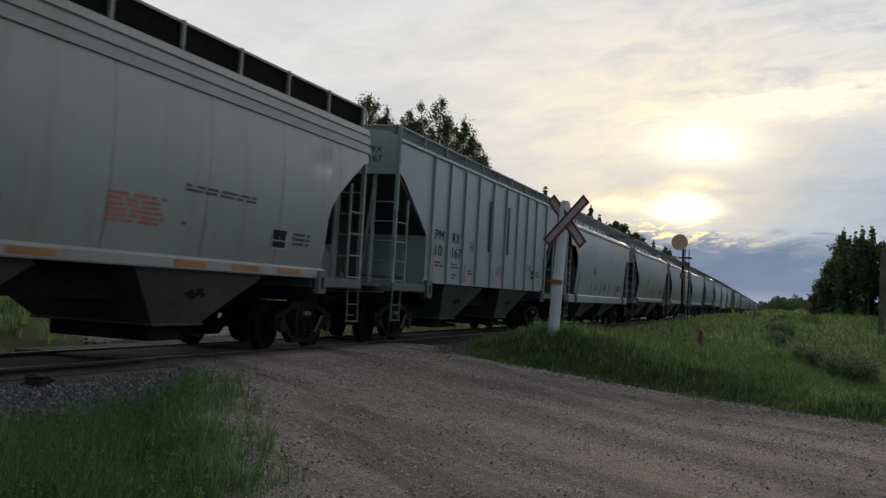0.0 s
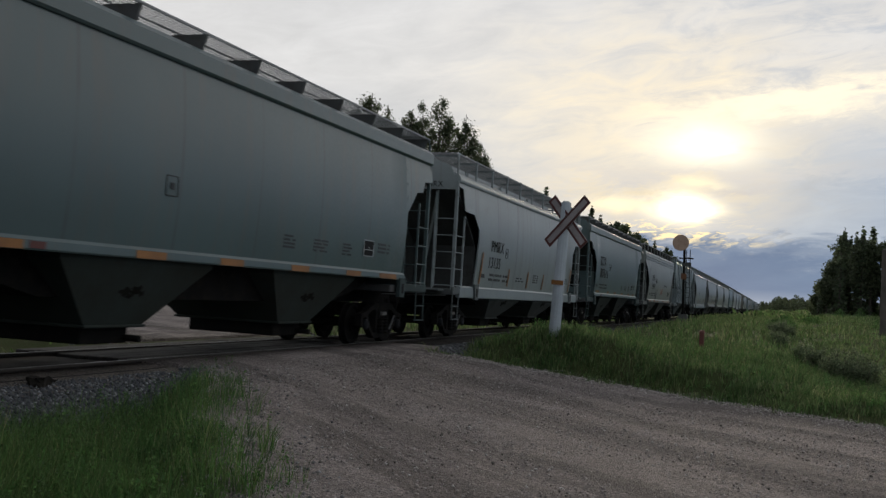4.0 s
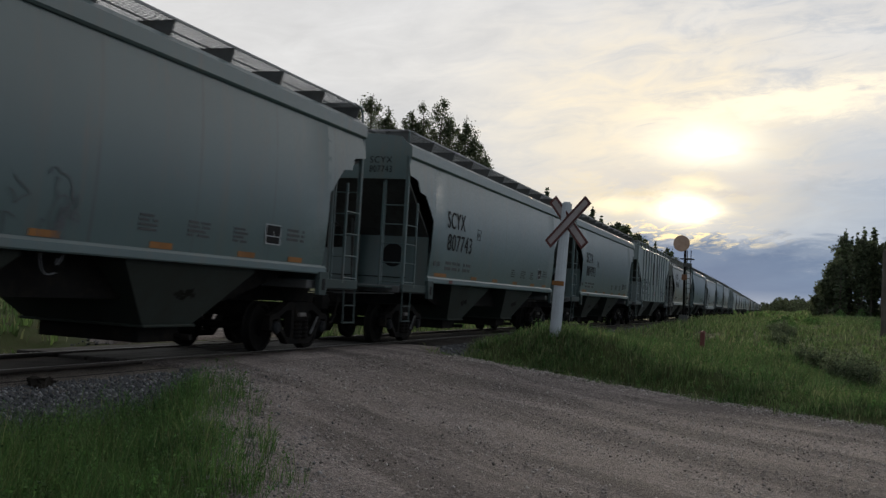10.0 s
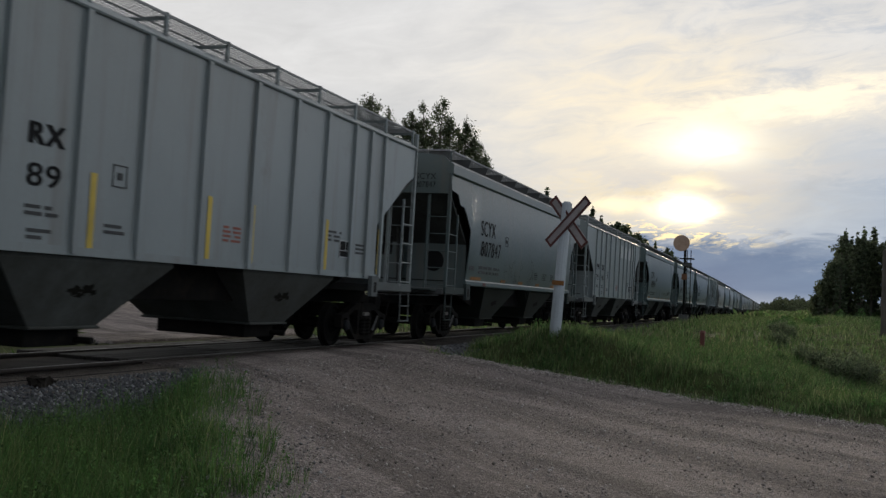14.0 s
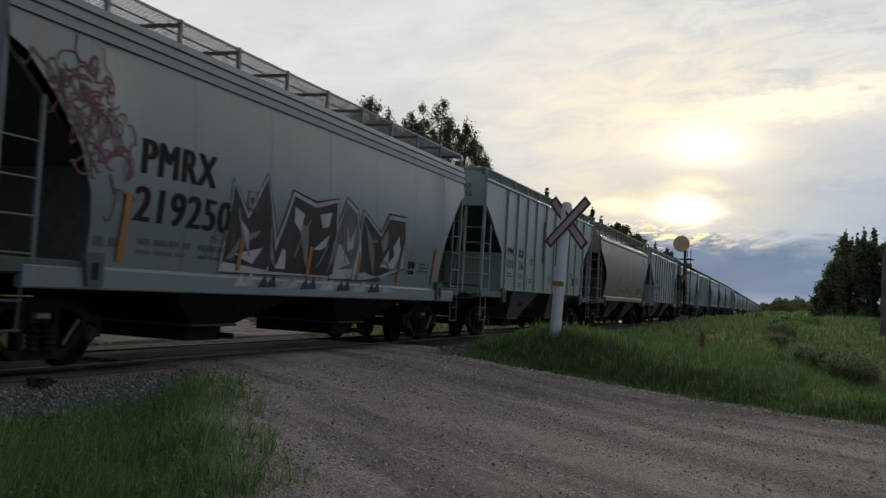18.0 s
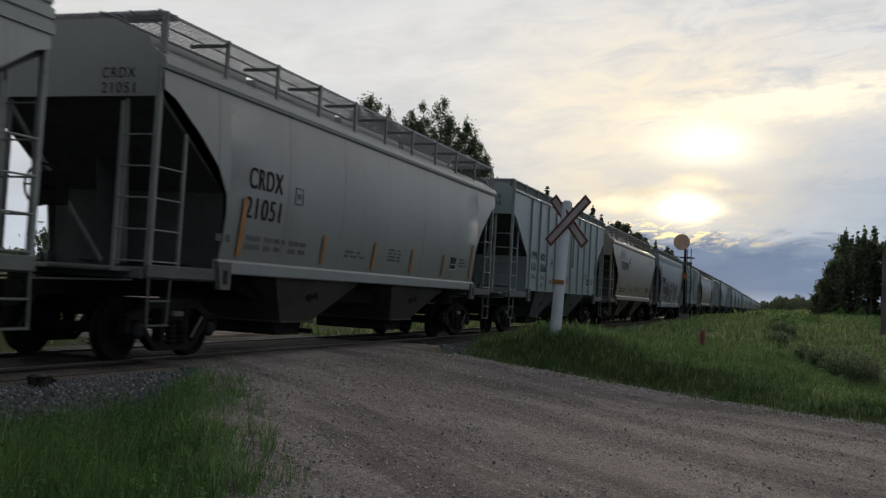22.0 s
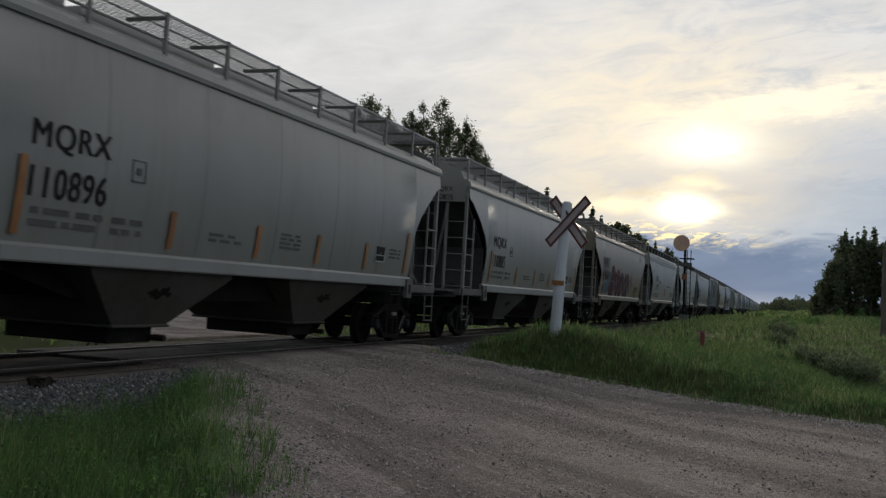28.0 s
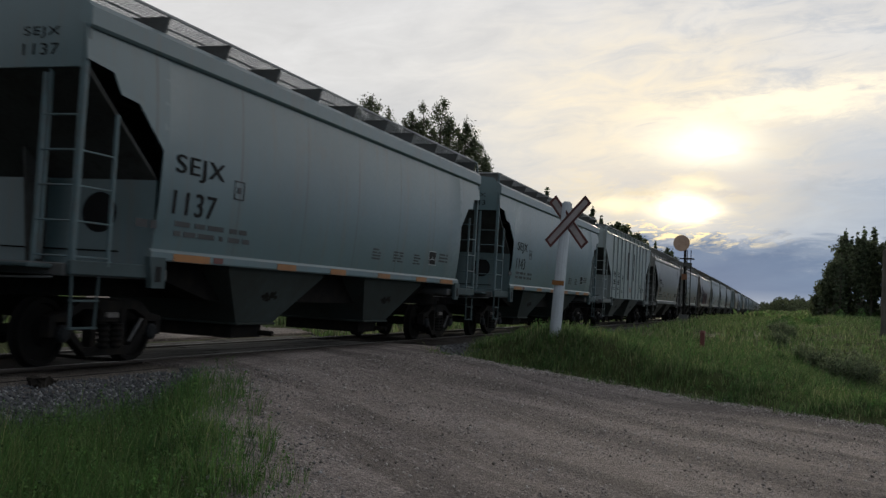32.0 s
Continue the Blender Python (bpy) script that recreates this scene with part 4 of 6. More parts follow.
def build_signal():
    x, y = 62.2, 6.05
    z0 = float(ground_z(x, y))
    mast = thing("railway_signal", "tall searchlight signal with a round rusty target disc", "railway signal", at=pose(x, y, z0))
    part("mast_pole", rod(B(), (0, 0, -0.2), (0, 0.1, 4.95 - z0), 0.075, 10), STEEL_DARK, mast)
    part("base_case", box(B(), -0.3, 0.3, -0.25, 0.25, -0.1, 0.5), STEEL_GREY, mast)
    bm = lathe(B(), [(0.02, -0.03), (0.47, -0.03), (0.485, -0.02), (0.485, 0.02), (0.47, 0.03), (0.02, 0.03)], 32, 0)
    disc = part("target_disc", bm, mat("rusty_disc_paint", (0.48, 0.33, 0.24), 0.6, vary=0.2, scale=4, dirt_or_shade=(0.30, 0.18, 0.12)), mast, "round rusty brown target disc")
    disc.matrix_basis = pose(-0.1, 0.32, 4.93 - z0)
    part("lamp_housing", lathe(B(), [(0.02, 0.0), (0.2, 0.02), (0.2, 0.35), (0.12, 0.5), (0.02, 0.5)], 14, 0), STEEL_DARK, mast).matrix_basis = pose(-0.05, 0.3, 4.93 - z0)
    part("bracket", rod(B(), (0, 0.1, 4.5 - z0), (0, 0.32, 4.6 - z0), 0.04, 6), STEEL_DARK, mast)
    part("number_board", box(B(), -0.12, -0.09, -0.35, 0.18, 3.55 - z0, 3.75 - z0), STEEL_GREY, mast)
    part("marker_plate", box(B(), -0.12, -0.09, -0.1, 0.22, 2.75 - z0, 3.1 - z0), mat("rust_orange_plate", (0.22, 0.10, 0.05), 0.7, vary=0.4, scale=5.0), mast, "small rust-orange plate")
    part("platform", box(B(), -0.5, 0.3, -0.45, 0.35, 3.98 - z0, 4.03 - z0), STEEL_DARK, mast)
    bm = B()
    for a in (-0.10, -0.32):
        rod(bm, (0.15, a, 0), (0.15, a + 0.08, 4.55 - z0), 0.025, 5)
    for i in range(13):
        rod(bm, (0.15, -0.10 + i * 0.005, 0.3 + i * 0.3), (0.15, -0.32 + i * 0.005, 0.3 + i * 0.3), 0.014, 5)
    part("ladder", bm, STEEL_DARK, mast)


build_signal()


def build_stakes():
    z0 = float(ground_z(26.9, 2.12))
    st = thing("marker_stake", "short rusty red marker stake in the grass", "stake", at=pose(26.9, 2.12, z0))
    bm = box(B(), -0.06, 0.06, -0.06, 0.06, -0.2, 0.54 - z0)
    bmesh.ops.bevel(bm, geom=bm.edges[:], offset=0.01, segments=1, affect="EDGES")
    part("shaft", bm, REDPAINT, st)
    part("cap", rod(B(), (0, 0, 0.53 - z0), (0, 0, 0.59 - z0), 0.085, 8, 0.05), REDPAINT, st)
    z0 = float(ground_z(60.0, -4.78))
    post = thing("wooden_post", "dark weathered wooden pole standing in the field", "pole", at=pose(60.0, -4.78, z0))
    part("shaft", rod(B(), (0, 0, -0.3), (0, 0.06, 4.85 - z0), 0.17, 12, 0.14), OLDWOOD, post)
    part("cap", lathe(B(), [(0.01, 4.95 - z0), (0.14, 4.85 - z0), (0.01, 4.82 - z0)], 12, 2), OLDWOOD, post)


build_stakes()


def build_debris():
    x, y = 9.31, 7.80
    z = -0.15
    log = thing("scrap_timber", "dark broken piece of timber lying on the ballast", "timber", at=pose(x, y, z, 0, 8, 24))
    bm = box(B(), -0.30, 0.26, -0.09, 0.10, 0.0, 0.13)
    bmesh.ops.subdivide_edges(bm, edges=bm.edges[:], cuts=3, use_grid_fill=True)
    rng = random.Random(4)
    for v in bm.verts:
        v.co += Vector((rng.uniform(-0.03, 0.03), rng.uniform(-0.02, 0.02), rng.uniform(-0.03, 0.02)))
    part("broken_block", bm, TIMBER, log)
    bm = box(B(), 0.20, 0.46, -0.05, 0.03, -0.02, 0.05)
    bmesh.ops.bevel(bm, geom=bm.edges[:], offset=0.01, segments=1, affect="EDGES")
    part("splinter", bm, TIMBER, log)


build_debris()


# ---- the train ----
HALF = 8.86          # half the length over the couplers
WALK = 4.63         # height of the roof walkway
WHEEL_R, AXLE, BOGIE = 0.42, 0.89, 6.48


def side_half(z, bulge):
    """Half the body's width at a height."""
    k = (z - 2.75) / 1.35
    return 1.49 + bulge * max(0.0, 1 - k * k)


def side_sheet(bulge, sgn, cut_rear, cut_front, SILL_TOP, EAVE):
    """One side of the body: full length at the eaves, cut away at the lower ends. The cuts are (from the coupler, height) pairs."""
    bm = B()
    cols = []
    rear = [(-HALF + d, z) for d, z in cut_rear]
    front = [(HALF - d, z) for d, z in reversed(cut_front)]
    mids = np.linspace(rear[-1][0], front[0][0], 13)
    low = rear + [(rear[-1][0] + 0.001, SILL_TOP - 0.03)] + [(x, SILL_TOP - 0.03) for x in mids[1:-1]] + [(front[0][0] - 0.001, SILL_TOP - 0.03)] + front
    for x, z0 in low:
        zs = np.linspace(z0, EAVE + 0.03, 9)
        cols.append(([bm.verts.new((x, sgn * side_half(z, bulge), z)) for z in zs], [bm.verts.new((x, sgn * (side_half(z, bulge) - 0.02), z)) for z in zs]))
    for (a, b), (c, d) in zip(cols, cols[1:]):
        for i in range(8):
            bm.faces.new((a[i], c[i], c[i + 1], a[i + 1]))
            bm.faces.new((b[i], b[i + 1], d[i + 1], d[i]))
        bm.faces.new((a[0], b[0], d[0], c[0])), bm.faces.new((a[8], c[8], d[8], b[8]))
    for (a, b) in (cols[0], cols[-1]):
        for i in range(8):
            bm.faces.new((a[i], a[i + 1], b[i + 1], b[i]))
    bmesh.ops.recalc_face_normals(bm, faces=bm.faces)
    for f in bm.faces:
        f.smooth = True
    for e in bm.edges:
        e.smooth = len(e.link_faces) == 2 and e.calc_face_angle(0.0) < 0.6
    return bm


def soft_box(x0, x1, y0, y1, z0, z1, r=0.012):
    bm = box(B(), x0, x1, y0, y1, z0, z1)
    bmesh.ops.bevel(bm, geom=bm.edges[:], offset=r, segments=1, affect="EDGES")
    return bm


def bogie_parts(root):
    """A three-piece freight bogie."""
    for sgn in (-1, 1):
        y = sgn * 1.0
        bm = B()
        bars = [[(-0.42, 0.13), (0.42, 0.13), (0.46, 0.24), (-0.46, 0.24)], [(-0.52, 0.72), (0.52, 0.72), (0.46, 0.86), (-0.46, 0.86)]]
        for k in (-1, 1):
            bars += [[(k * 0.46, 0.86), (k * 0.52, 0.72), (k * 0.84, 0.57), (k * 1.10, 0.55), (k * 1.12, 0.63), (k * 0.86, 0.68)],
                     [(k * 0.42, 0.13), (k * 0.46, 0.24), (k * 0.72, 0.50), (k * 0.74, 0.60), (k * 0.84, 0.57), (k * 0.80, 0.42)],
                     [(k * 0.24, 0.24), (k * 0.34, 0.24), (k * 0.34, 0.72), (k * 0.24, 0.72)],
                     [(k * 1.02, 0.38), (k * 1.12, 0.38), (k * 1.12, 0.58), (k * 1.02, 0.58)]]
        for out in bars:
            slab(bm, out, 1, y - 0.07, y + 0.07)
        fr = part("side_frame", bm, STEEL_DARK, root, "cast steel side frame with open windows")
        # added plate: a bright glimpse through the bogie, done as pale colour
        part("bolster_end", soft_box(-0.12, 0.12, y + sgn * 0.10 - 0.03, y + sgn * 0.10 + 0.03, 0.61, 0.68), GAP_PALE, fr, "pale patch added for brightness seen through the bogie")
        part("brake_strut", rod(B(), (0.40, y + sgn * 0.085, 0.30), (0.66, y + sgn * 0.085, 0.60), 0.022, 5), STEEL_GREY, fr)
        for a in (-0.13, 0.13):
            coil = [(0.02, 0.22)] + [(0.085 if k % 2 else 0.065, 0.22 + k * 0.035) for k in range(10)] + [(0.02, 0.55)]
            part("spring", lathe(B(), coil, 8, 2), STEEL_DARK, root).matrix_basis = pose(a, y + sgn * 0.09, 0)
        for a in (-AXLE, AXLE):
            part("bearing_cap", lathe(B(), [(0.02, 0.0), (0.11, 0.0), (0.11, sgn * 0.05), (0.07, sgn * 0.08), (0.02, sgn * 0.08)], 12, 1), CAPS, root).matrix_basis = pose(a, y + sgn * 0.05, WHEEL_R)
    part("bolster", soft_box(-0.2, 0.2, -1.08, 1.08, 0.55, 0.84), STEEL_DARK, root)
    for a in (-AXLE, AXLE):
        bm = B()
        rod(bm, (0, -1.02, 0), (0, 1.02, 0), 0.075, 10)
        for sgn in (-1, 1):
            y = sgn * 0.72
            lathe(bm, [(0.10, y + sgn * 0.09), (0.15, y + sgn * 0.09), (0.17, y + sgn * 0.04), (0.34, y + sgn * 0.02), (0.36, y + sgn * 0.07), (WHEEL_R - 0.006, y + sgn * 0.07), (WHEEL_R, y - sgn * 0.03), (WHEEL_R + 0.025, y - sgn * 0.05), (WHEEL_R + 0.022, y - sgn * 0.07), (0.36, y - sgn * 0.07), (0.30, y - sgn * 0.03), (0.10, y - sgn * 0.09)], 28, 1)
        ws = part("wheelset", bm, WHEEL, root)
        ws.matrix_basis = pose(a, 0, WHEEL_R)


def ladder(width, z0, z1, rungs, across, stiles=(1,)):
    """Rungs between stiles, along x, or along y if across; the corner post is the other stile."""
    bm = B()
    put = (lambda a, z: (0, a, z)) if across else (lambda a, z: (a, 0, z))
    for k in stiles:
        p = put(k * width, z0)
        box(bm, p[0] - 0.021, p[0] + 0.021, p[1] - 0.02, p[1] + 0.02, z0, z1)
    for i in range(rungs):
        z = z0 + 0.10 + 0.41 * i
        rod(bm, put(0, z), put(width, z), 0.013, 5)
    return bm


def walkway(sgn):
    """Roof walkway: open grating on bearers."""
    bm = B()
    y0, y1, z = sgn * 0.50, sgn * 1.42, WALK
    x0, x1 = -HALF + 1.0, HALF - 1.0
    for y, w, d in ((y0, 0.014, 0.03), (y1, 0.014, 0.035), ((y0 + y1) / 2, 0.006, 0.02)):
        box(bm, x0, x1, y - w, y + w, z - d, z)
    # diamond mesh: thin strips both ways aslant
    n, run = 150, 0.62
    for k in (-1, 1):
        for i in range(n):
            x = x0 + (x1 - x0 - run) * i / (n - 1)
            a, b = (x, x + run) if k > 0 else (x + run, x)
            v = [bm.verts.new(p) for p in ((a - 0.009, y0, z - 0.008), (a + 0.009, y0, z - 0.008), (b + 0.009, y1, z - 0.008), (b - 0.009, y1, z - 0.008))]
            w = [bm.verts.new(q.co + Vector((0, 0, -0.008))) for q in v]
            bm.faces.new(v), bm.faces.new(w)
            for j in range(4):
                bm.faces.new((v[j], v[(j + 1) % 4], w[(j + 1) % 4], w[j]))
    return bm


STYLES = {
    # bulge of the sides, ribs, eaves, bearers, hole in the end plate, sill bottom and top, eaves' height
    "rounded": dict(bulge=0.10, ribs=(), chord="band", rail="wedge", hole=True, sill=(1.38, 1.53), eave=4.02),
    "lined": dict(bulge=0.12, ribs=(), chord="lines", rail="board", hole=False, sill=(1.28, 1.46), eave=3.74),
    "ribbed": dict(bulge=0.0, ribs=(-5.56, -4.36, -3.15, -1.94, -0.55, 0.83, 2.16, 3.35, 4.55, 6.0), chord="plain", rail="board", hole=False, sill=(1.36, 1.46), eave=4.26),
    "ribbed_open": dict(bulge=0.0, ribs=(-5.56, -4.36, -3.15, -1.94, -0.55, 0.83, 2.16, 3.35, 4.55, 5.3, 6.0), chord="plain", rail="frame", hole=False, sill=(1.36, 1.46), eave=4.22),
    "teardrop": dict(bulge=0.13, ribs=(), chord="thin", rail="post", hole=False, sill=(1.25, 1.46), eave=3.86),
    "curved": dict(bulge=0.12, ribs=(), chord="thin", rail="post", hole=False, sill=(1.25, 1.46), eave=3.86),
    "curved_deep": dict(bulge=0.11, ribs=(), chord="lines", rail="post", hole=False, sill=(0.98, 1.26), eave=3.92),
    "teardrop_deep": dict(bulge=0.11, ribs=(), chord="thin", rail="post", hole=False, sill=(1.06, 1.36), eave=3.90),
}
CUTS = {
    # from the coupler, height: the edge where the side is cut away at its ends
    "rounded": [(1.0, 3.64), (1.5, 3.58), (1.64, 3.34), (2.0, 3.30), (2.62, 2.74), (2.66, 2.5), (2.55, 2.0)],
    "lined": [(1.05, 3.58), (1.3, 3.50), (1.9, 3.15), (2.4, 2.82), (2.68, 2.55), (2.77, 2.30)],
    "curved": [(1.05, 3.58), (1.3, 3.50), (1.9, 3.12), (2.4, 2.75), (2.66, 2.40), (2.72, 2.15)],
    "curved_deep": [(1.05, 3.60), (1.3, 3.50), (1.8, 3.08), (2.25, 2.60), (2.5, 2.10), (2.58, 1.7)],
    "ribbed": [(1.05, 3.66), (1.5, 3.45), (2.96, 2.47), (3.0, 2.44)],
    "ribbed_open": [(1.05, 3.66), (1.5, 3.45), (2.96, 2.47), (3.0, 2.44)],
    "teardrop": [(1.05, 3.38), (1.25, 3.28), (2.2, 2.70), (2.56, 2.44), (2.6, 2.3)],
    "teardrop_deep": [(1.0, 3.80), (1.38, 3.75), (1.48, 3.22), (2.25, 3.2), (2.72, 2.84), (2.76, 2.6)],
}


def build_car(style):
    st = STYLES[style]
    car = thing("hopper_wagon", "", "hopper wagon", group="wagons of the freight train")
    bulge, EAVE = st["bulge"], st["eave"]
    SILL_LOW, SILL_TOP = st["sill"]
    cut = CUTS[style]
    end_d = cut[-1][0]
    for sgn in (-1, 1):
        part("side_sheet", side_sheet(bulge, sgn, cut, cut, SILL_TOP, EAVE), SIDE if not st["ribs"] else PAINT, car)
        w = side_half(SILL_TOP, bulge)
        lo, reach = SILL_LOW, HALF - end_d + 0.08
        if style in ("teardrop_deep", "curved_deep"):
            reach = HALF - 1.5
        if st["ribs"]:
            bm = slab(B(), [(sgn * (w - 0.06), lo), (sgn * (w + 0.015), lo), (sgn * (w + 0.015), SILL_TOP), (sgn * (w - 0.06), SILL_TOP)], 0, -reach, reach)
        else:
            bm = slab(B(), [(sgn * (w - 0.05), lo), (sgn * (w + 0.045), lo), (sgn * (w + 0.055), lo + 0.02), (sgn * (w + 0.055), SILL_TOP - 0.04), (sgn * (w + 0.015), SILL_TOP), (sgn * (w - 0.05), SILL_TOP)], 0, -reach, reach)
        part("side_sill", bm, PAINT, car)
        # the eaves
        w = side_half(EAVE, bulge)
        bm = B()
        x0, x1 = -HALF + 1.02, HALF - 1.02
        if st["chord"] == "band":
            out = [(w - 0.03, EAVE), (w + 0.03, EAVE - 0.005), (w + 0.055, EAVE + 0.03), (w + 0.05, EAVE + 0.24), (w - 0.06, EAVE + 0.33), (w - 0.14, EAVE + 0.10)]
        elif st["chord"] == "lines":
            out = [(w - 0.10, EAVE), (w + 0.03, EAVE), (w + 0.03, EAVE + 0.09), (w - 0.015, EAVE + 0.105), (w - 0.015, EAVE + 0.13), (w + 0.015, EAVE + 0.145), (w + 0.01, EAVE + 0.235), (w - 0.035, EAVE + 0.25), (w - 0.04, EAVE + 0.275), (w - 0.01, EAVE + 0.29), (w - 0.03, EAVE + 0.38), (w - 0.2, EAVE + 0.44)]
            out = [(a, EAVE + (z - EAVE) * (1.22 if style == "lined" else 1.0)) for a, z in out]
        else:
            t = {"thin": 0.15, "plain": 0.06}[st["chord"]]
            out = [(w - 0.08, EAVE), (w + 0.035, EAVE), (w + 0.045, EAVE + t * 0.4), (w + 0.02, EAVE + t), (w - 0.14, EAVE + t + 0.10)]
        part("top_chord", slab(bm, [(sgn * a, z) for a, z in out], 0, x0, x1), PAINT, car)
        part("walkway", walkway(sgn), GRATE, car, "open steel roof grating")
        n = 11
        for i in range(n if sgn < 0 else 0):
            x = x0 + 0.15 + (x1 - x0 - 0.3) * i / (n - 1)
            bm = B()
            if st["rail"] == "wedge":
                slab(bm, [(sgn * 1.44, WALK - 0.03), (sgn * 1.36, EAVE + 0.31), (sgn * 0.85, EAVE + 0.33), (sgn * 0.85, WALK - 0.03)], 0, x - 0.02, x + 0.02)
            else:
                box(bm, x - 0.03, x + 0.03, sgn * 1.43 - 0.02, sgn * 1.43 + 0.02, EAVE + 0.05, WALK + 0.01)
                box(bm, x - 0.02, x + 0.02, min(sgn * 0.8, sgn * 1.41), max(sgn * 0.8, sgn * 1.41), WALK - 0.09, WALK - 0.04)
            part("walkway_bracket", bm, STEEL_GREY if st["rail"] == "wedge" else TRIM, car)
        # slanted sheet added to stand in for the walkway's underside, dark on lined
        if style in ("lined", "ribbed") and sgn < 0:
            low = max(EAVE + 0.12, WALK - 0.40)
            part("toe_board", slab(B(), [(sgn * 1.30, low), (sgn * 1.31, low), (sgn * 1.40, WALK - 0.02), (sgn * 1.39, WALK - 0.02)], 0, -HALF + 1.05, HALF - 1.05), TRIM if style == "ribbed" else STEEL_DARK, car)
        # ribs
        for x in st["ribs"]:
            part("rib", box(B(), x - 0.05, x + 0.05, min(sgn * 1.488, sgn * 1.545), max(sgn * 1.488, sgn * 1.545), SILL_LOW + 0.02, EAVE), PAINT, car)
        # ends of the side: posts, ladders, steps
        for end in (-1, 1):
            x = end * (HALF - 1.05)
            part("corner_post", soft_box(x - 0.04, x + 0.04, sgn * 1.48 - 0.04, sgn * 1.48 + 0.04, 1.18, WALK - 0.05 if st["ribs"] else EAVE + 0.05), TRIM, car)
            if not st["ribs"]:
                bm = B()
                bend = [(x - end * 0.34, 1.42, WALK), (x - end * 0.06, 1.43, WALK - 0.03), (x, 1.45, WALK - 0.14), (x, 1.47, EAVE + 0.02)]
                for (xa, ya, za), (xb, yb, zb) in zip(bend, bend[1:]):
                    rod(bm, (xa, sgn * ya, za), (xb, sgn * yb, zb), 0.022, 6)
                part("end_handrail", bm, TRIM, car)
            lad = part("ladder", ladder(-end * 0.62, 1.25, 3.10, 4, False), TRIM, car)
            lad.matrix_basis = pose(x, sgn * 1.51, 0)
            lad = part("end_ladder", ladder(-sgn * 0.50, 1.25, cut[0][1] - 0.15, 5, True), TRIM, car)
            lad.matrix_basis = pose(x + end * 0.03, sgn * 1.46, 0)
            bm = B()
            for a, c in ((0.0, 0.03), (-end * 0.5, -end * 0.46)):
                rod(bm, (x + a, sgn * 1.5, 1.2), (x + c, sgn * 1.5, 0.50), 0.018, 5)
            for z in (0.52, 0.84):
                box(bm, min(x + 0.01, x - end * 0.49), max(x + 0.01, x - end * 0.49), sgn * 1.5 - 0.03, sgn * 1.5 + 0.03, z - 0.012, z + 0.012)
            part("sill_step", bm, UNDER, car)
            a, b = x + end * 0.06, end * (HALF - end_d - 0.1)
            part("end_sill_side", soft_box(min(a, b), max(a, b), sgn * 1.50 - 0.03, sgn * 1.50 + 0.03, 1.14, 1.31), UNDER, car)
            k = HALF - end_d + (0.02 if st["ribs"] else 0.12)
            bm = slab(B(), [(end * (k + 0.02), 1.42), (end * (k - 0.34), 1.42), (end * (k - 0.34), 1.02), (end * (k - 0.06), 1.02)], 1, sgn * 1.55 - 0.04, sgn * 1.55 + 0.04)
            pad = part("jacking_pad", bm, UNDER, car)
            part("pad_slot", soft_box(min(end * (k - 0.24), end * (k - 0.12)), max(end * (k - 0.24), end * (k - 0.12)), sgn * 1.593 - 0.003, sgn * 1.593 + 0.003, 1.10, 1.30, 0.002), BLACK, pad)
    # roof and hatches
    w = side_half(EAVE, bulge) - 0.05
    top = WALK - 0.18
    arc = [(-w, EAVE + 0.03), (-w * 0.86, EAVE + (top - EAVE) * 0.55), (-w * 0.45, EAVE + (top - EAVE) * 0.9), (0, top), (w * 0.45, EAVE + (top - EAVE) * 0.9), (w * 0.86, EAVE + (top - EAVE) * 0.55), (w, EAVE + 0.03), (0, EAVE - 0.02)]
    part("roof", slab(B(), arc, 0, -HALF + 1.05, HALF - 1.05), PAINT, car)
    for i in range(4):
        x = -5.4 + i * 3.6
        part("roof_hatch", soft_box(x - 1.65, x + 1.65, -0.35, 0.35, top - 0.06, top + (0.22 if st["rail"] == "post" else 0.1)), PAINT, car)
    # ends: upper plate, slope sheet under the overhang, lower plate
    for end in (-1, 1):
        def at(d):
            return end * (HALF - d)
        z0 = cut[0][1] - 0.08
        z1, kink = 2.42, []
        if end > 0:
            z1 = 2.74 if st["hole"] else max(2.42, cut[-2][1] - 0.02)
            kink = [(at(1.6), 3.40)] if style in ("rounded", "teardrop_deep") else []
        bm = B()
        for i in range(6):
            a = at(1.06 + 0.09 * i)
            box(bm, a - 0.007, a + 0.007, -1.42, 1.42, WALK - 0.03, WALK)
        for i in range(24):
            y = -1.42 + 2.84 * i / 23
            box(bm, min(at(1.06), at(1.51)), max(at(1.06), at(1.51)), y - 0.006, y + 0.006, WALK - 0.025, WALK - 0.005)
        part("end_walkway", bm, GRATE, car)
        shoulder_z = EAVE + (0.30 if st["hole"] else 0.06)
        crest = WALK - 0.09
        gable = [(-1.45, z0), (1.45, z0), (1.45, shoulder_z), (1.28, (shoulder_z + crest) / 2 + 0.05), (0.7, crest), (-0.7, crest), (-1.28, (shoulder_z + crest) / 2 + 0.05), (-1.45, shoulder_z)]
        part("end_plate", slab(B(), gable, 0, min(at(1.04), at(1.08)), max(at(1.04), at(1.08))), PAINT, car)
        # recess shade is put into the dark colour of these sheets
        part("slope_sheet", slab(B(), [(at(1.08), z0), *kink, (at(end_d + 0.06), z1), (at(end_d + 0.12), z1), *[(x, z + 0.05) for x, z in kink], (at(1.14), z0 + 0.04)], 1, -1.46, 1.46), RECESS_DARK, car, "sloping end sheet with recess shade in its paint")
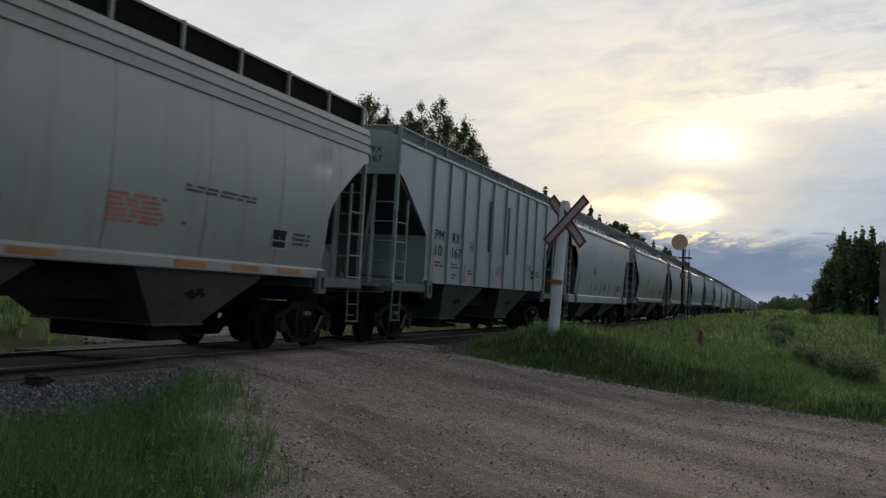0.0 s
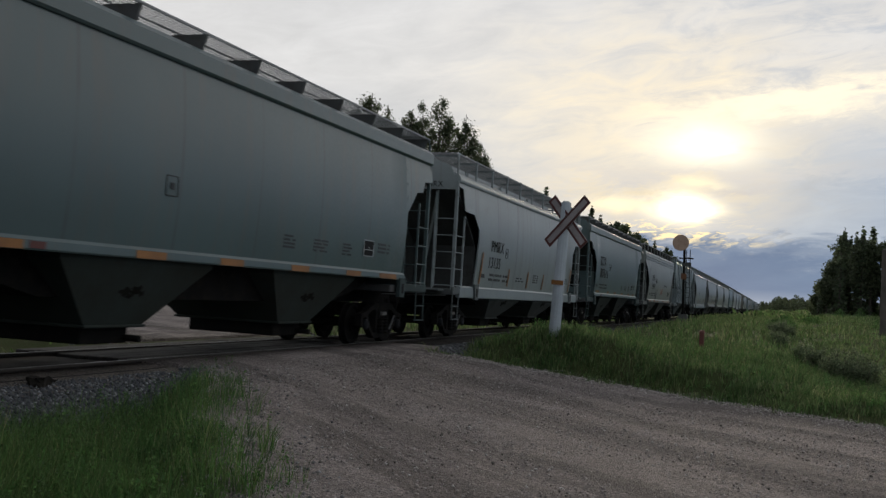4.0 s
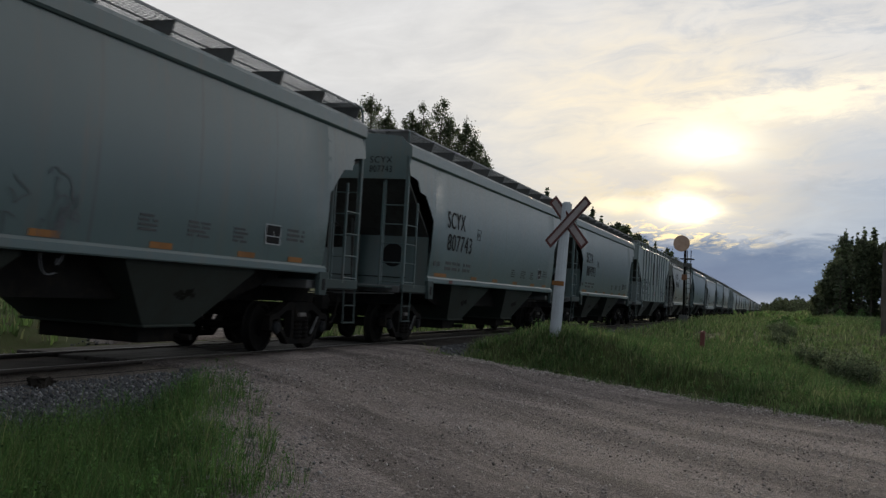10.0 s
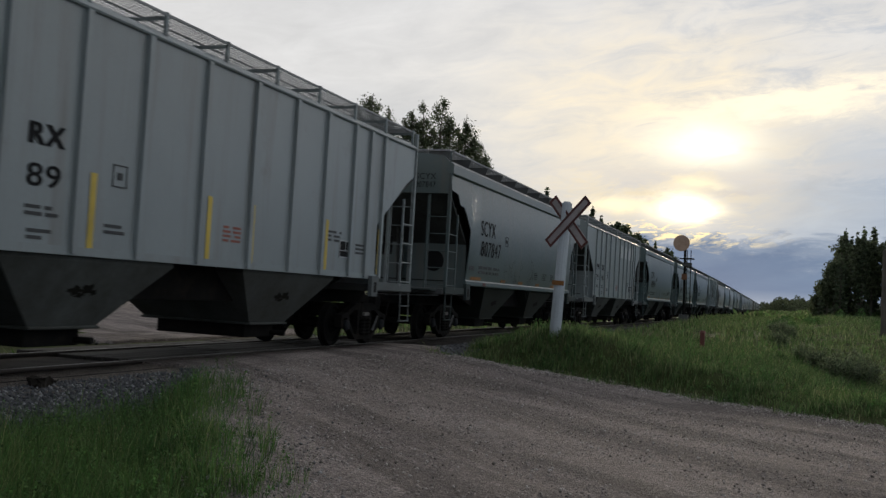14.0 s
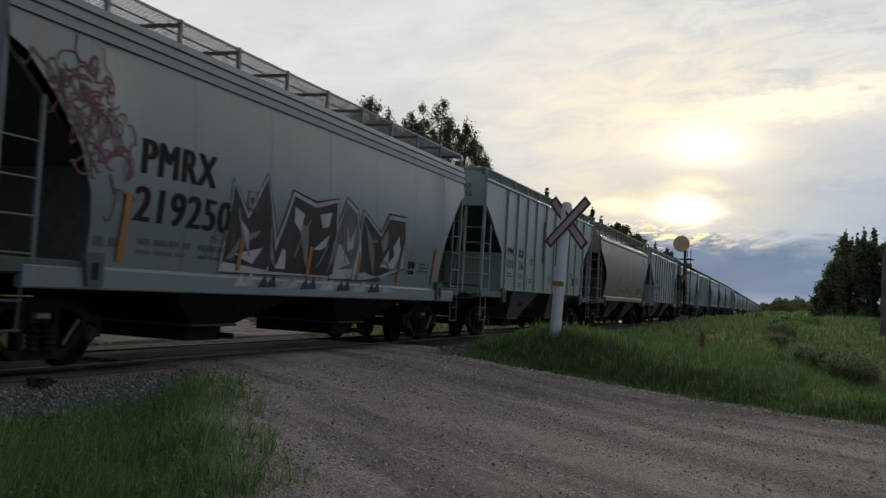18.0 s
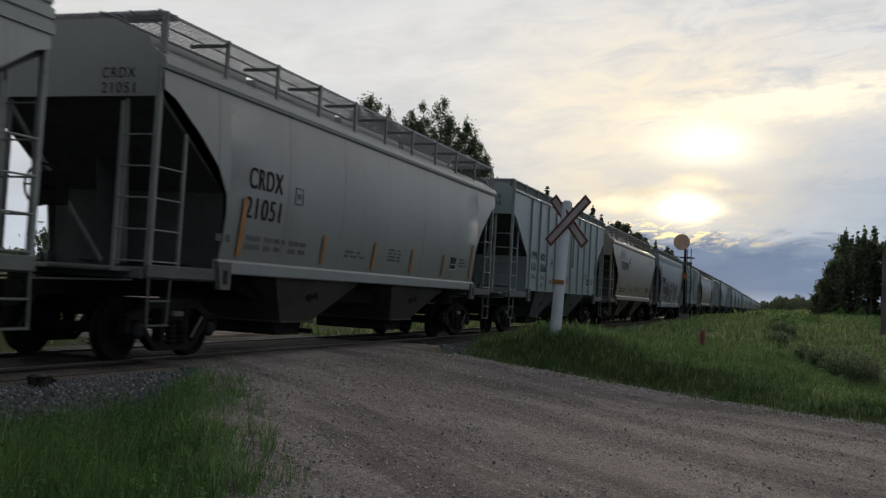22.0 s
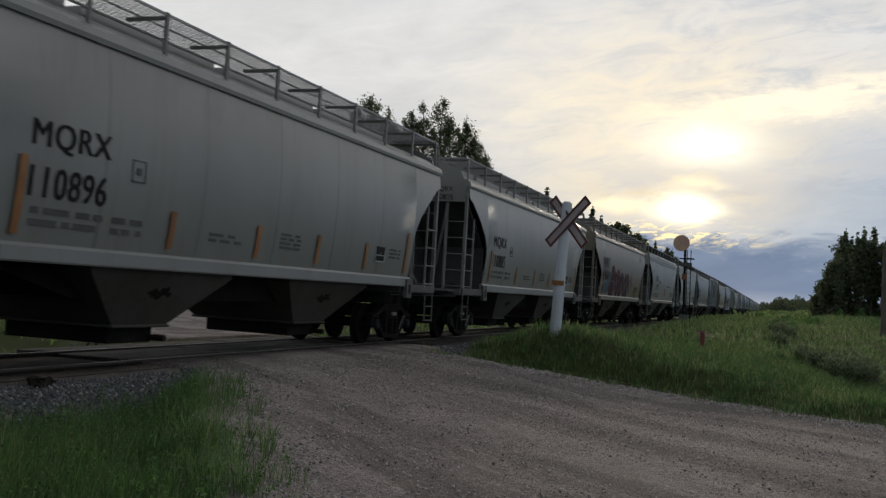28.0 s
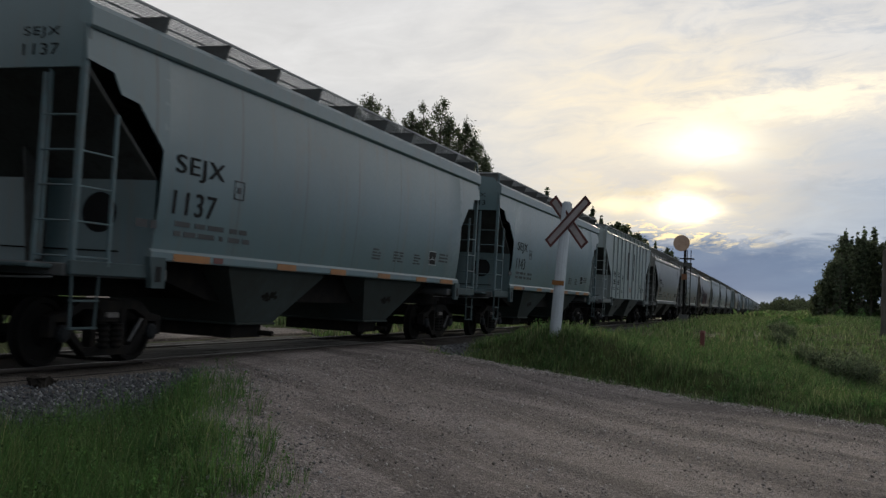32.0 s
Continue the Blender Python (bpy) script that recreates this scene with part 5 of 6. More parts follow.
        plate = part("lower_end_plate", slab(B(), [(at(end_d + 0.06), 1.26), (at(end_d + 0.06), z1), (at(end_d + 0.10), z1), (at(end_d + 0.10), 1.26)], 1, -1.47, 1.47), PAINT if style in ("rounded", "ribbed", "ribbed_open") else RECESS_DARK, car)
        if st["hole"]:
            part("end_opening", lathe(B(), [(0.01, 0.0), (0.27, 0.0), (0.27, end * 0.008), (0.01, end * 0.008)], 22, 0), BLACK, plate, "round dark opening").matrix_basis = pose(at(end_d + 0.057), -0.62, 1.98)
        for a in (-0.95, 0.95):
            bm = rod(B(), (at(1.12), a, 1.3), (at(1.12), a, z0 + 0.1), 0.033, 6)
            if not st["hole"]:
                rod(bm, (at(1.12), a, z0 - 0.1), (at(2.3), a * 0.21, 1.35), 0.04, 5)
            part("end_brace", bm, TRIM, car)
        far = 1.75 if st["ribs"] or style == "teardrop" else 2.1
        part("end_web", slab(B(), [(at(end_d + 0.05), 1.28), (at(end_d + 0.05), 2.40), (at(far), z0 + (2.42 - z0) * (far - 1.08) / (end_d - 1.02) - 0.03), (at(far + 0.2), 1.28)], 1, 0.22, 0.26), RECESS_DARK, car)
        part("crossover_step", soft_box(min(at(0.55), at(1.0)), max(at(0.55), at(1.0)), -1.3, 1.3, 1.20, 1.25), UNDER, car)
        part("end_platform", soft_box(min(at(0.95), at(3.0)), max(at(0.95), at(3.0)), -1.46, 1.46, 1.12, 1.27), STEEL_GREY, car)
        bm = rod(B(), (at(0.9), 0, 0.86), (at(0.25), 0, 0.86), 0.10, 8)
        box(bm, min(at(0.32), at(0.02)), max(at(0.32), at(0.02)), -0.14, 0.14, 0.70, 1.02)
        part("coupler", bm, STEEL_DARK, car)
        part("uncoupling_lever", rod(B(), (at(0.85), -1.4, 1.1), (at(0.4), -0.2, 1.05), 0.014, 5), STEEL_GREY, car)
        bm = B()
        for za, zb, dx in ((0.95, 0.62, 0.25), (0.62, 0.45, 0.12), (0.45, 0.42, 0.0)):
            rod(bm, (at(dx + 0.15), -0.35, za), (at(dx), -0.32, zb), 0.022, 6)
        part("brake_hose", bm, STEEL_DARK, car)
    bm = B()
    ring = [(-HALF + 0.95, 0.2 + 0.28 * math.cos(i * math.tau / 16), 2.3 + 0.28 * math.sin(i * math.tau / 16)) for i in range(16)]
    for i in range(16):
        rod(bm, ring[i], ring[(i + 1) % 16], 0.018, 5)
        if i % 4 == 0:
            rod(bm, (-HALF + 0.97, 0.2, 2.3), ring[i], 0.012, 4)
    rod(bm, (-HALF + 0.93, 0.2, 2.3), (-HALF + 1.2, 0.2, 2.3), 0.045, 8)
    part("brake_wheel", bm, STEEL_DARK, car, "spoked hand brake wheel")
    part("brake_gear_box", soft_box(-HALF + 1.05, -HALF + 1.3, 0.02, 0.38, 2.05, 2.5), STEEL_DARK, car)
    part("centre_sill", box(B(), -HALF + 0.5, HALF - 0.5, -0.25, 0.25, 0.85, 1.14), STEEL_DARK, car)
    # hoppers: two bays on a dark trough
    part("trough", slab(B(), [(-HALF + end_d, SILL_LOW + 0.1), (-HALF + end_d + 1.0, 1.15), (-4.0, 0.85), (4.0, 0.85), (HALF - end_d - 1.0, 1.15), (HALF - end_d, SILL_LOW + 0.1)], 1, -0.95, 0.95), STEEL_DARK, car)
    for c in (-2.6, 2.5):
        bm = B()
        top = [(c - 1.62, -1.42), (c + 1.62, -1.42), (c + 1.62, 1.42), (c - 1.62, 1.42)]
        bot = [(c - 0.6, -1.0), (c + 0.6, -1.0), (c + 0.6, 1.0), (c - 0.6, 1.0)]
        rings = [[bm.verts.new((x, y, z)) for x, y in r] for r, z in ((top, SILL_LOW + 0.08), (top, SILL_LOW - 0.06), (bot, 0.50))]
        for a, b in zip(rings, rings[1:]):
            for j in range(4):
                bm.faces.new((a[j], a[(j + 1) % 4], b[(j + 1) % 4], b[j]))
        bm.faces.new(rings[0]), bm.faces.new(rings[-1])
        # shade beneath the body is in the bays' colour; near-black steel on curved_deep
        hop = part("hopper", bm, STEEL_DARK if style == "curved_deep" else HOPPER, car, "dusty hopper bay with underside shade in its paint")
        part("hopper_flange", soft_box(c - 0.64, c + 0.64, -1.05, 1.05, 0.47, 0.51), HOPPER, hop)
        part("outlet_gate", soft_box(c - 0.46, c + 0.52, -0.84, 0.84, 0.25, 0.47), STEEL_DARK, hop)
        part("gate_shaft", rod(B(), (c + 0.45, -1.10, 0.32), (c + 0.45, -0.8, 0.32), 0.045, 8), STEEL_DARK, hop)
        k = (SILL_LOW - 0.06 - 0.95) / (SILL_LOW - 0.06 - 0.50)
        y = -1.42 + 0.42 * k
        bm = B()
        for dx, dz, rx, rz in ((-0.12, 0.0, 0.17, 0.075), (0.10, 0.02, 0.15, 0.085), (0.0, -0.06, 0.12, 0.04), (0.24, -0.02, 0.07, 0.05)):
            ring = []
            for j in range(11):
                r = 0.75 + 0.25 * math.sin(j * 2.3 + dx * 40)
                u, w = c + dx + rx * r * math.cos(j * math.tau / 11), 0.95 + dz + rz * r * math.sin(j * math.tau / 11)
                lean = -1.42 + 0.42 * (SILL_LOW - 0.06 - w) / (SILL_LOW - 0.06 - 0.50)
                ring.append(bm.verts.new((u, lean - 0.006 - dx * 0.004, w)))
            bm.faces.new(ring)
        part("smudged_stencil", bm, SMUDGE, hop)
    for a in (-BOGIE, BOGIE):
        bg = part_empty("bogie", car)
        bg.matrix_basis = pose(a, 0, 0)
        bogie_parts(bg)
    return car


def part_empty(name, parent):
    ob = new(name)
    ob.parent = parent
    return ob


# wagon paint under grime, darkened all over for the shade below the body
HOPPER = mat("grimy_hopper_paint", rough=0.85, vary=0.35, scale=2.2, own=True, dirt_or_shade=(0.030, 0.027, 0.019), bump=0.1, shine=0.12, overlay_span=(-0.9, 0.9, 0.97))
SMUDGE = mat("smudged_black_stencil", (0.018, 0.017, 0.014), 0.9, vary=0.5, scale=8.0, shine=0.1)


# ---- lettering and marks on the near sides ----


def text_mesh(words, height, x0, x1, z, bulge, proud):
    """Words of a height, from x0 to x1, wrapped on the side."""
    cu = bpy.data.curves.new("lettering", "FONT")
    cu.body, cu.size, cu.space_character = words, 1.0, 1.12
    ob = bpy.data.objects.new("lettering", cu)
    scene.collection.objects.link(ob)
    me = bpy.data.meshes.new_from_object(ob)
    bpy.data.objects.remove(ob)
    bpy.data.curves.remove(cu)
    me.materials.clear()
    lo, hi = min(v.co.x for v in me.vertices), max(v.co.x for v in me.vertices)
    b, t = min(v.co.y for v in me.vertices), max(v.co.y for v in me.vertices)
    for v in me.vertices:
        zz = z - height / 2 + (v.co.y - b) / (t - b) * height
        v.co = Vector((x0 + (v.co.x - lo) / (hi - lo) * (x1 - x0), -(side_half(zz, bulge) + proud), zz))
    return me


def letter(car, words, height, x0, x1, z, bulge, material=None, proud=0.007, bold=0.011):
    """A word in even strokes, made heavier by overlaid passes of the stencil."""
    bm = B()
    for k, dx in enumerate((-bold, 0.0, bold)):
        me = text_mesh(words, height, x0 + dx, x1 + dx, z, bulge, proud + 0.0008 * k)
        bm.from_mesh(me)
        bpy.data.meshes.remove(me)
    part("lettering", bm, material or BLACK, car)


def patch(car, name, x0, x1, z0, z1, bulge, material, label="", lift=0.005, thick=0.004, rows=3):
    """A flat mark that follows the side's bulge."""
    bm = B()
    prev = None
    for i in range(rows + 1):
        z = z0 + (z1 - z0) * i / rows
        y = -(side_half(z, bulge) + lift)
        cur = [bm.verts.new((x, y + dy, z)) for x, dy in ((x0, -thick), (x1, -thick), (x1, 0), (x0, 0))]
        if prev:
            for a in range(4):
                bm.faces.new((prev[a], prev[(a + 1) % 4], cur[(a + 1) % 4], cur[a]))
        else:
            bm.faces.new(cur)
        prev = cur
    bm.faces.new(prev)
    return part(name, bm, material, car, label)


def small_print(car, x, z, w, rows, bulge, material, pitch=0.075, name="small_stencil"):
    """Small writing that cannot be read: rows of plain bars."""
    rng = random.Random(int(x * 100) + rows)
    bm = B()
    for i in range(rows):
        zz = z - i * pitch
        a = x
        while a < x + w - 0.08:
            b = min(a + rng.uniform(0.12, 0.45), x + w)
            y = -(side_half(zz, bulge) + 0.005)
            box(bm, a, b, y - 0.002, y + 0.002, zz - pitch * 0.27, zz + pitch * 0.27)
            a = b + rng.uniform(0.05, 0.14)
    tagged(part(name, bm, material, car), kind="stuff")


def dress(car, style, words, number, split, at):
    """Everything painted on the near side. at: the words' and the number's reach along the side and height."""
    st = STYLES[style]
    g = st["bulge"]
    base = st["sill"][1]
    if split:
        (wz, nz), low = at, 1.86
        heavy = 0.024 if style == "ribbed_open" else 0.011
        letter(car, words[0], 0.24, -5.25, -4.62, wz, g, bold=heavy), letter(car, words[1], 0.24, -3.95, -3.40, wz, g, bold=heavy)
        a = 0.62 if len(number[0]) == 3 else 0.5
        b = 0.72 if len(number[1]) == 3 else 0.52
        letter(car, number[0], 0.25, -5.23, -5.23 + a, nz, g), letter(car, number[1], 0.25, -3.95, -3.95 + b, nz, g)
        small_print(car, -5.2, low, 0.62, 2, g, GREYINK), small_print(car, -3.95, low, 0.62, 2, g, GREYINK)
        small_print(car, -3.9, 1.60, 0.4, 2, g, GREYINK), small_print(car, -2.6, 1.75, 0.4, 2, g, GREYINK)
    elif words:
        x0, x1, z, y0, y1, w, h = at
        ink = FADED if words == "NAHX" else BLACK
        heavy = 0.03 if words == "PMRX" and len(number) == 6 else 0.011
        letter(car, words, h, x0, x1, z, g, ink, bold=heavy), letter(car, number, h, y0, y1, w, g, BLACK, bold=heavy)
        low = base + 0.36
        small_print(car, x0 + 0.1, low, 1.25, 2, g, GREYINK, 0.13)
        small_print(car, x0 + 1.5, low, 0.6, 2, g, GREYINK, 0.13)
        small_print(car, x0 - 0.75, low - 0.05, 0.45, 1, g, GREYINK, 0.2)
    if words:
        x, wide = -(HALF - 1.04) - 0.008, 0.52
        for k, w in enumerate(("".join(words), "".join(number))):
            me = text_mesh(w, 0.14, 0.0, wide, st["eave"] - (0.16 if st["ribs"] else 0.05) - 0.20 * k, 0.0, 0.0)
            for v in me.vertices:
                v.co = Vector((x, -0.58 - v.co.x, v.co.z))
            part("end_lettering", me, BLACK, car)
    # small square emblem
    x, z = (at[4] + 0.45, at[5] + 0.32) if words and not split else (-2.5, 2.36)
    bm = B()
    for a, b, c, d in ((x, x + 0.28, z + 0.13, z + 0.145), (x, x + 0.28, z - 0.13, z - 0.115), (x, x + 0.015, z - 0.13, z + 0.145), (x + 0.265, x + 0.28, z - 0.13, z + 0.145), (x + 0.09, x + 0.19, z - 0.04, z + 0.05)):
        y = -(side_half(z, g) + 0.006)
        box(bm, a, b, y - 0.003, y + 0.003, c, d)
    part("emblem", bm, GREYINK, car)
    # inspection panel: black with pale divisions
    c = base + 0.40
    panel = patch(car, "inspection_panel", 4.15, 4.60, c - 0.13, c + 0.15, g, BLACK, "black inspection stencil panel")
    bm = B()
    for a, b, lo, hi in ((4.132, 4.15, c - 0.148, c + 0.168), (4.60, 4.618, c - 0.148, c + 0.168), (4.15, 4.60, c - 0.148, c - 0.134), (4.15, 4.60, c + 0.154, c + 0.168), (4.385, 4.397, c - 0.02, c + 0.15), (4.17, 4.58, c - 0.026, c - 0.014)):
        y = -(side_half(c, g) + 0.012)
        box(bm, a, b, y - 0.002, y + 0.003, lo, hi)
    part("panel_frame", bm, PALEPATCH, panel)
    small_print(car, 4.85, c + 0.12, 0.6, 3, g, GREYINK)
    if style == "lined":
        small_print(car, 0.0, 2.16, 1.2, 6, g, REDINK, 0.065)
        small_print(car, 1.6, 2.42, 1.9, 2, g, GREYINK, 0.06)
        small_print(car, 1.6, 1.9, 0.1, 1, g, GREYINK)
        for x in (-5.9, -3.3, -1.6, 1.5, 3.0, 4.4):
            patch(car, "reflector_tape", x, x + (1.2 if x < -5 else 0.8), base - 0.14, base - 0.055, 0.0, AMBER, "", side_half(base, g) - 1.49 + 0.058)
    elif style == "rounded":
        on_sill = words in ("SEJX", "")
        for x in (-5.9, -3.0, -1.0, 1.2, 3.4, 5.0):
            if on_sill:
                patch(car, "reflector_tape", x, x + (0.9 if abs(x) > 4 else 0.65), base - 0.145, base - 0.045, 0.0, AMBER, "", side_half(base, g) - 1.49 + 0.058)
            else:
                patch(car, "reflector_tape", x, x + (0.9 if x < -5 else 0.5), base + 0.012, base + 0.095, g, AMBER)
        patch(car, "red_tag", -4.9, -4.65, base - 0.13, base - 0.05, 0.0, REDPAINT, "", side_half(base, g) - 1.49 + 0.058)
        for x, w in ((0.9, 0.4), (2.0, 0.55), (3.2, 0.4)):
            small_print(car, x, base + 0.42, w, 4, g, GREYINK, 0.06)
    elif st["ribs"]:
        for x in (-5.48, -2.96, -0.41, 0.82, 3.45, 5.86):
            patch(car, "reflector_tape", x + 0.06, x + 0.17, base - 0.03, 2.35 if x < -5 or style == "ribbed_open" else 1.9, g, YELLOW if number and number[1] == "89" else AMBER)
        small_print(car, 0.1, 1.95, 0.5, 4, g, REDINK, 0.065)
        small_print(car, 3.6, 2.15, 0.6, 3, g, GREYINK)
        if style == "ribbed":
            for x in (-0.82, 1.0):
                bm = box(B(), x, x + 0.12, -1.555, -1.49, 2.34, 3.72)
                part("side_slot", bm, STEEL_GREY, car, "grey upright slot bar")
        else:
            for x in (1.0, 2.3, 3.5, 4.65) if number and number[1] == "90" else ():
                patch(car, "paint_patch", x + 0.10, x + (0.9 if x < 4 else 0.55), 3.35, 3.95, g, PALEPATCH, "paler touched-up square")
    else:
        for i, x in enumerate((-5.75, -2.9, -0.6, 1.5, 3.6, 5.75)):
            tall = 0.85 if i in (0, 5) else 0.5
            patch(car, "reflector_tape", x, x + 0.11, base + 0.08, base + 0.08 + tall, g, AMBER, "", 0.026)
        small_print(car, 0.2, base + 0.5, 0.7, 4, g, GREYINK, 0.07)
        small_print(car, -1.9, base + 0.35, 0.9, 2, g, GREYINK, 0.08)


PALEPATCH = mat("pale_touch_up_paint", (0.46, 0.475, 0.48), 0.5, vary=0.15, scale=4.0)
FADED = mat("worn_grey_lettering", (0.17, 0.17, 0.165), 0.7, vary=0.4, scale=6.0)
# rear coupling of each wagon at the clip's start, from the front of the train to its end
GREY, BLUEGREY, WARM, WHITE = (0.067, 0.108, 0.109), (0.084, 0.138, 0.151), (0.214, 0.232, 0.217), (0.234, 0.267, 0.270)
PALE, DRAB, SLATE, DULL, BRIGHT = (0.111, 0.139, 0.148), (0.150, 0.160, 0.151), (0.064, 0.091, 0.091), (0.165, 0.206, 0.208), (0.262, 0.308, 0.308)
TAN, RUST, SILVER, DUSK = (0.172, 0.160, 0.123), (0.144, 0.127, 0.095), (0.195, 0.240, 0.242), (0.166, 0.171, 0.160)
NEAR = [
    # style, colour, rear coupling, words, number, where they stand
    ("teardrop", WARM, 53.1, "", "", ()),
    ("teardrop_deep", WHITE, 35.4, "", "", ()),
    ("ribbed", SILVER, 18.08, ("PM", "RX"), ("10", "167"), (2.50, 2.14)),
    ("lined", WARM, 0.64, "CBFX", "314181", (-4.78, -3.58, 2.76, -4.82, -3.19, 2.27, 0.34)),
    ("rounded", GREY, -16.94, "SCYX", "807616", (-5.38, -4.01, 2.92, -5.28, -3.37, 2.39, 0.4)),
    ("teardrop_deep", WHITE, -34.62, "PMRX", "13135", (-4.9, -3.65, 2.5, -4.98, -3.87, 2.05, 0.3)),
    ("rounded", GREY, -52.35, "", "", (-5.09, -3.72, 2.92, -4.99, -3.08, 2.39, 0.4)),
    ("teardrop", WARM, -69.5, "AOKX", "496668", (-5.83, -4.24, 3.31, -5.74, -3.5, 2.76, 0.42)),
    ("ribbed", SILVER, -87.0, ("PM", "RX"), ("101", "35"), (2.50, 2.14)),
    ("rounded", GREY, -104.95, "SCYX", "807993", (-5.55, -4.18, 2.92, -5.45, -3.54, 2.39, 0.4)),
    ("rounded", GREY, -123.0, "SCYX", "807743", (-5.30, -3.93, 2.92, -5.22, -3.30, 2.39, 0.4)),
    ("rounded", GREY, -141.2, "SCYX", "807914", (-5.20, -3.83, 2.92, -5.10, -3.19, 2.39, 0.4)),
    ("ribbed_open", WHITE, -158.95, ("PM", "RX"), ("79", "90"), (2.66, 2.21)),
    ("rounded", SLATE, -176.87, "SCYX", "807847", (-5.41, -4.04, 2.92, -5.31, -3.40, 2.39, 0.4)),
    ("ribbed_open", WHITE, -194.5, ("PM", "RX"), ("79", "89"), (2.66, 2.21)),
    ("teardrop", TAN, -212.38, "", "", ()),
    ("ribbed", SILVER, -230.06, ("PM", "RX"), ("101", "36"), (2.50, 2.14)),
    ("curved_deep", PALE, -247.72, "PMRX", "219250", (-5.46, -3.76, 2.68, -5.52, -3.26, 2.08, 0.44)),
    ("teardrop", TAN, -265.8, "NAHX", "503090", (-5.68, -4.14, 3.45, -5.57, -3.27, 2.93, 0.4)),
    ("ribbed", DULL, -283.53, ("PM", "RX"), ("10", "056"), (2.50, 2.14)),
    ("curved", DRAB, -301.45, "CRDX", "21051", (-5.60, -4.55, 2.72, -5.65, -4.55, 2.27, 0.32)),
    ("lined", WARM, -319.08, "CBFX", "314286", (-4.78, -3.58, 2.76, -4.82, -3.19, 2.27, 0.34)),
    ("lined", WARM, -337.12, "CBFX", "314192", (-4.78, -3.58, 2.76, -4.82, -3.19, 2.27, 0.34)),
    ("teardrop", RUST, -355.0, "WFRX", "406008", (-5.92, -4.62, 2.9, -5.96, -4.22, 2.35, 0.4)),
    ("curved", DUSK, -372.8, "MQRX", "110805", (-5.58, -4.26, 2.63, -5.56, -4.27, 2.13, 0.34)),
    ("curved", DUSK, -390.84, "MQRX", "110896", (-5.58, -4.26, 2.63, -5.56, -4.27, 2.13, 0.34)),
    ("ribbed", BRIGHT, -408.6, ("PM", "RX"), ("100", "68"), (2.50, 2.14)),
    ("rounded", BLUEGREY, -426.33, "SEJX", "1143", (-5.85, -4.65, 2.65, -5.85, -4.8, 2.17, 0.32)),
    ("rounded", BLUEGREY, -444.0, "SEJX", "1137", (-6.0, -4.8, 2.65, -6.0, -4.95, 2.17, 0.32)),
    ("rounded", BLUEGREY, -461.8, "", "", ()),
]
LABELS = {
    "rounded": "grey covered hopper wagon with smooth rounded sides and amber tape",
    "lined": "pale grey covered hopper wagon with ridged eaves and yellow tape",
    "ribbed": "silver-grey ribbed covered hopper wagon with split black lettering",
    "ribbed_open": "whitish ribbed covered hopper wagon with an open roof rail",
    "teardrop": "weathered rounded covered hopper wagon with a railed roof walkway",
    "curved": "weathered covered hopper wagon with curved end cut-outs",
    "curved_deep": "pale covered hopper wagon with spray paint and a deep sill",
    "teardrop_deep": "white rounded covered hopper wagon with a deep side sill",
}
TRAIN = []
# small corrections of where single wagons ride, by their rear coupling
NUDGE = {-176.87: 0.32, -104.95: -0.12, -87.0: -0.28, -230.06: 0.12, -247.72: 0.12}


def build_train():
    rng = random.Random(5)
    rows = []
    kinds = ("rounded", "lined", "teardrop", "ribbed", "teardrop_deep", "rounded", "teardrop")
    tones = {"curved": DUSK, "rounded": GREY, "lined": WARM, "teardrop": WARM, "ribbed": SILVER, "teardrop_deep": WHITE, "ribbed_open": WHITE}
    for i in range(52, 0, -1):
        k = rng.choice(kinds)
        rows.append((k, tones[k] if rng.random() < 0.75 else rng.choice((TAN, DUSK, GREY)), 53.1 + i * 17.75, None, None, ()))
    rows += NEAR
    whole, slim = {}, {}
    for i, (style, tone, rear, words, number, at) in enumerate(rows):
        front = rows[i - 1][2] if i else rear + 17.72
        mid = (rear + front) / 2 + 0.8 + NUDGE.get(rear, 0.0)
        if style not in whole:
            whole[style] = build_car(style)
        if words is None and style not in slim:
            slim[style] = joined_wagon(whole[style])
        car = copy_thing(slim[style] if words is None else whole[style], on_track(mid))
        tagged(car, LABELS[style])
        TRAIN.append((car, mid))
        if words is not None:
            dress(car, style, words, number, isinstance(words, tuple), at)
        for o in (car, *car.children_recursive):
            o.color = (*tone, 1.0)
    for plain in (*whole.values(), *slim.values()):
        for o in (*plain.children_recursive, plain):
            bpy.data.objects.remove(o)


def joined_wagon(plain):
    """A wagon for the far end of the train: like pieces joined into one part each."""
    car = thing("hopper_wagon", "", "hopper wagon", group="wagons of the freight train")
    kinds = {}
    for o in plain.children_recursive:
        if o.data is None:
            continue
        m, up = o.matrix_basis.copy(), o.parent
        while up is not plain:
            m, up = up.matrix_basis @ m, up.parent
        key = o.name.split(".")[0]
        key = "wheels" if key == "wheelset" else "bogie_frame" if key in ("spring", "bearing_cap", "bolster", "side_frame", "brake_strut") else key
        kinds.setdefault(key, []).append((o.data, m))
    for key, pieces in kinds.items():
        bm = B()
        for me, m in pieces:
            piece = me.copy()
            piece.transform(m)
            bm.from_mesh(piece)
            bpy.data.meshes.remove(piece)
        me = bpy.data.meshes.new(key)
        bm.to_mesh(me)
        bm.free()
        ob = part(key, me, pieces[0][0].materials[0], car)
        if len(pieces) > 1:
            tagged(ob, kind="stuff")
    return car


build_train()

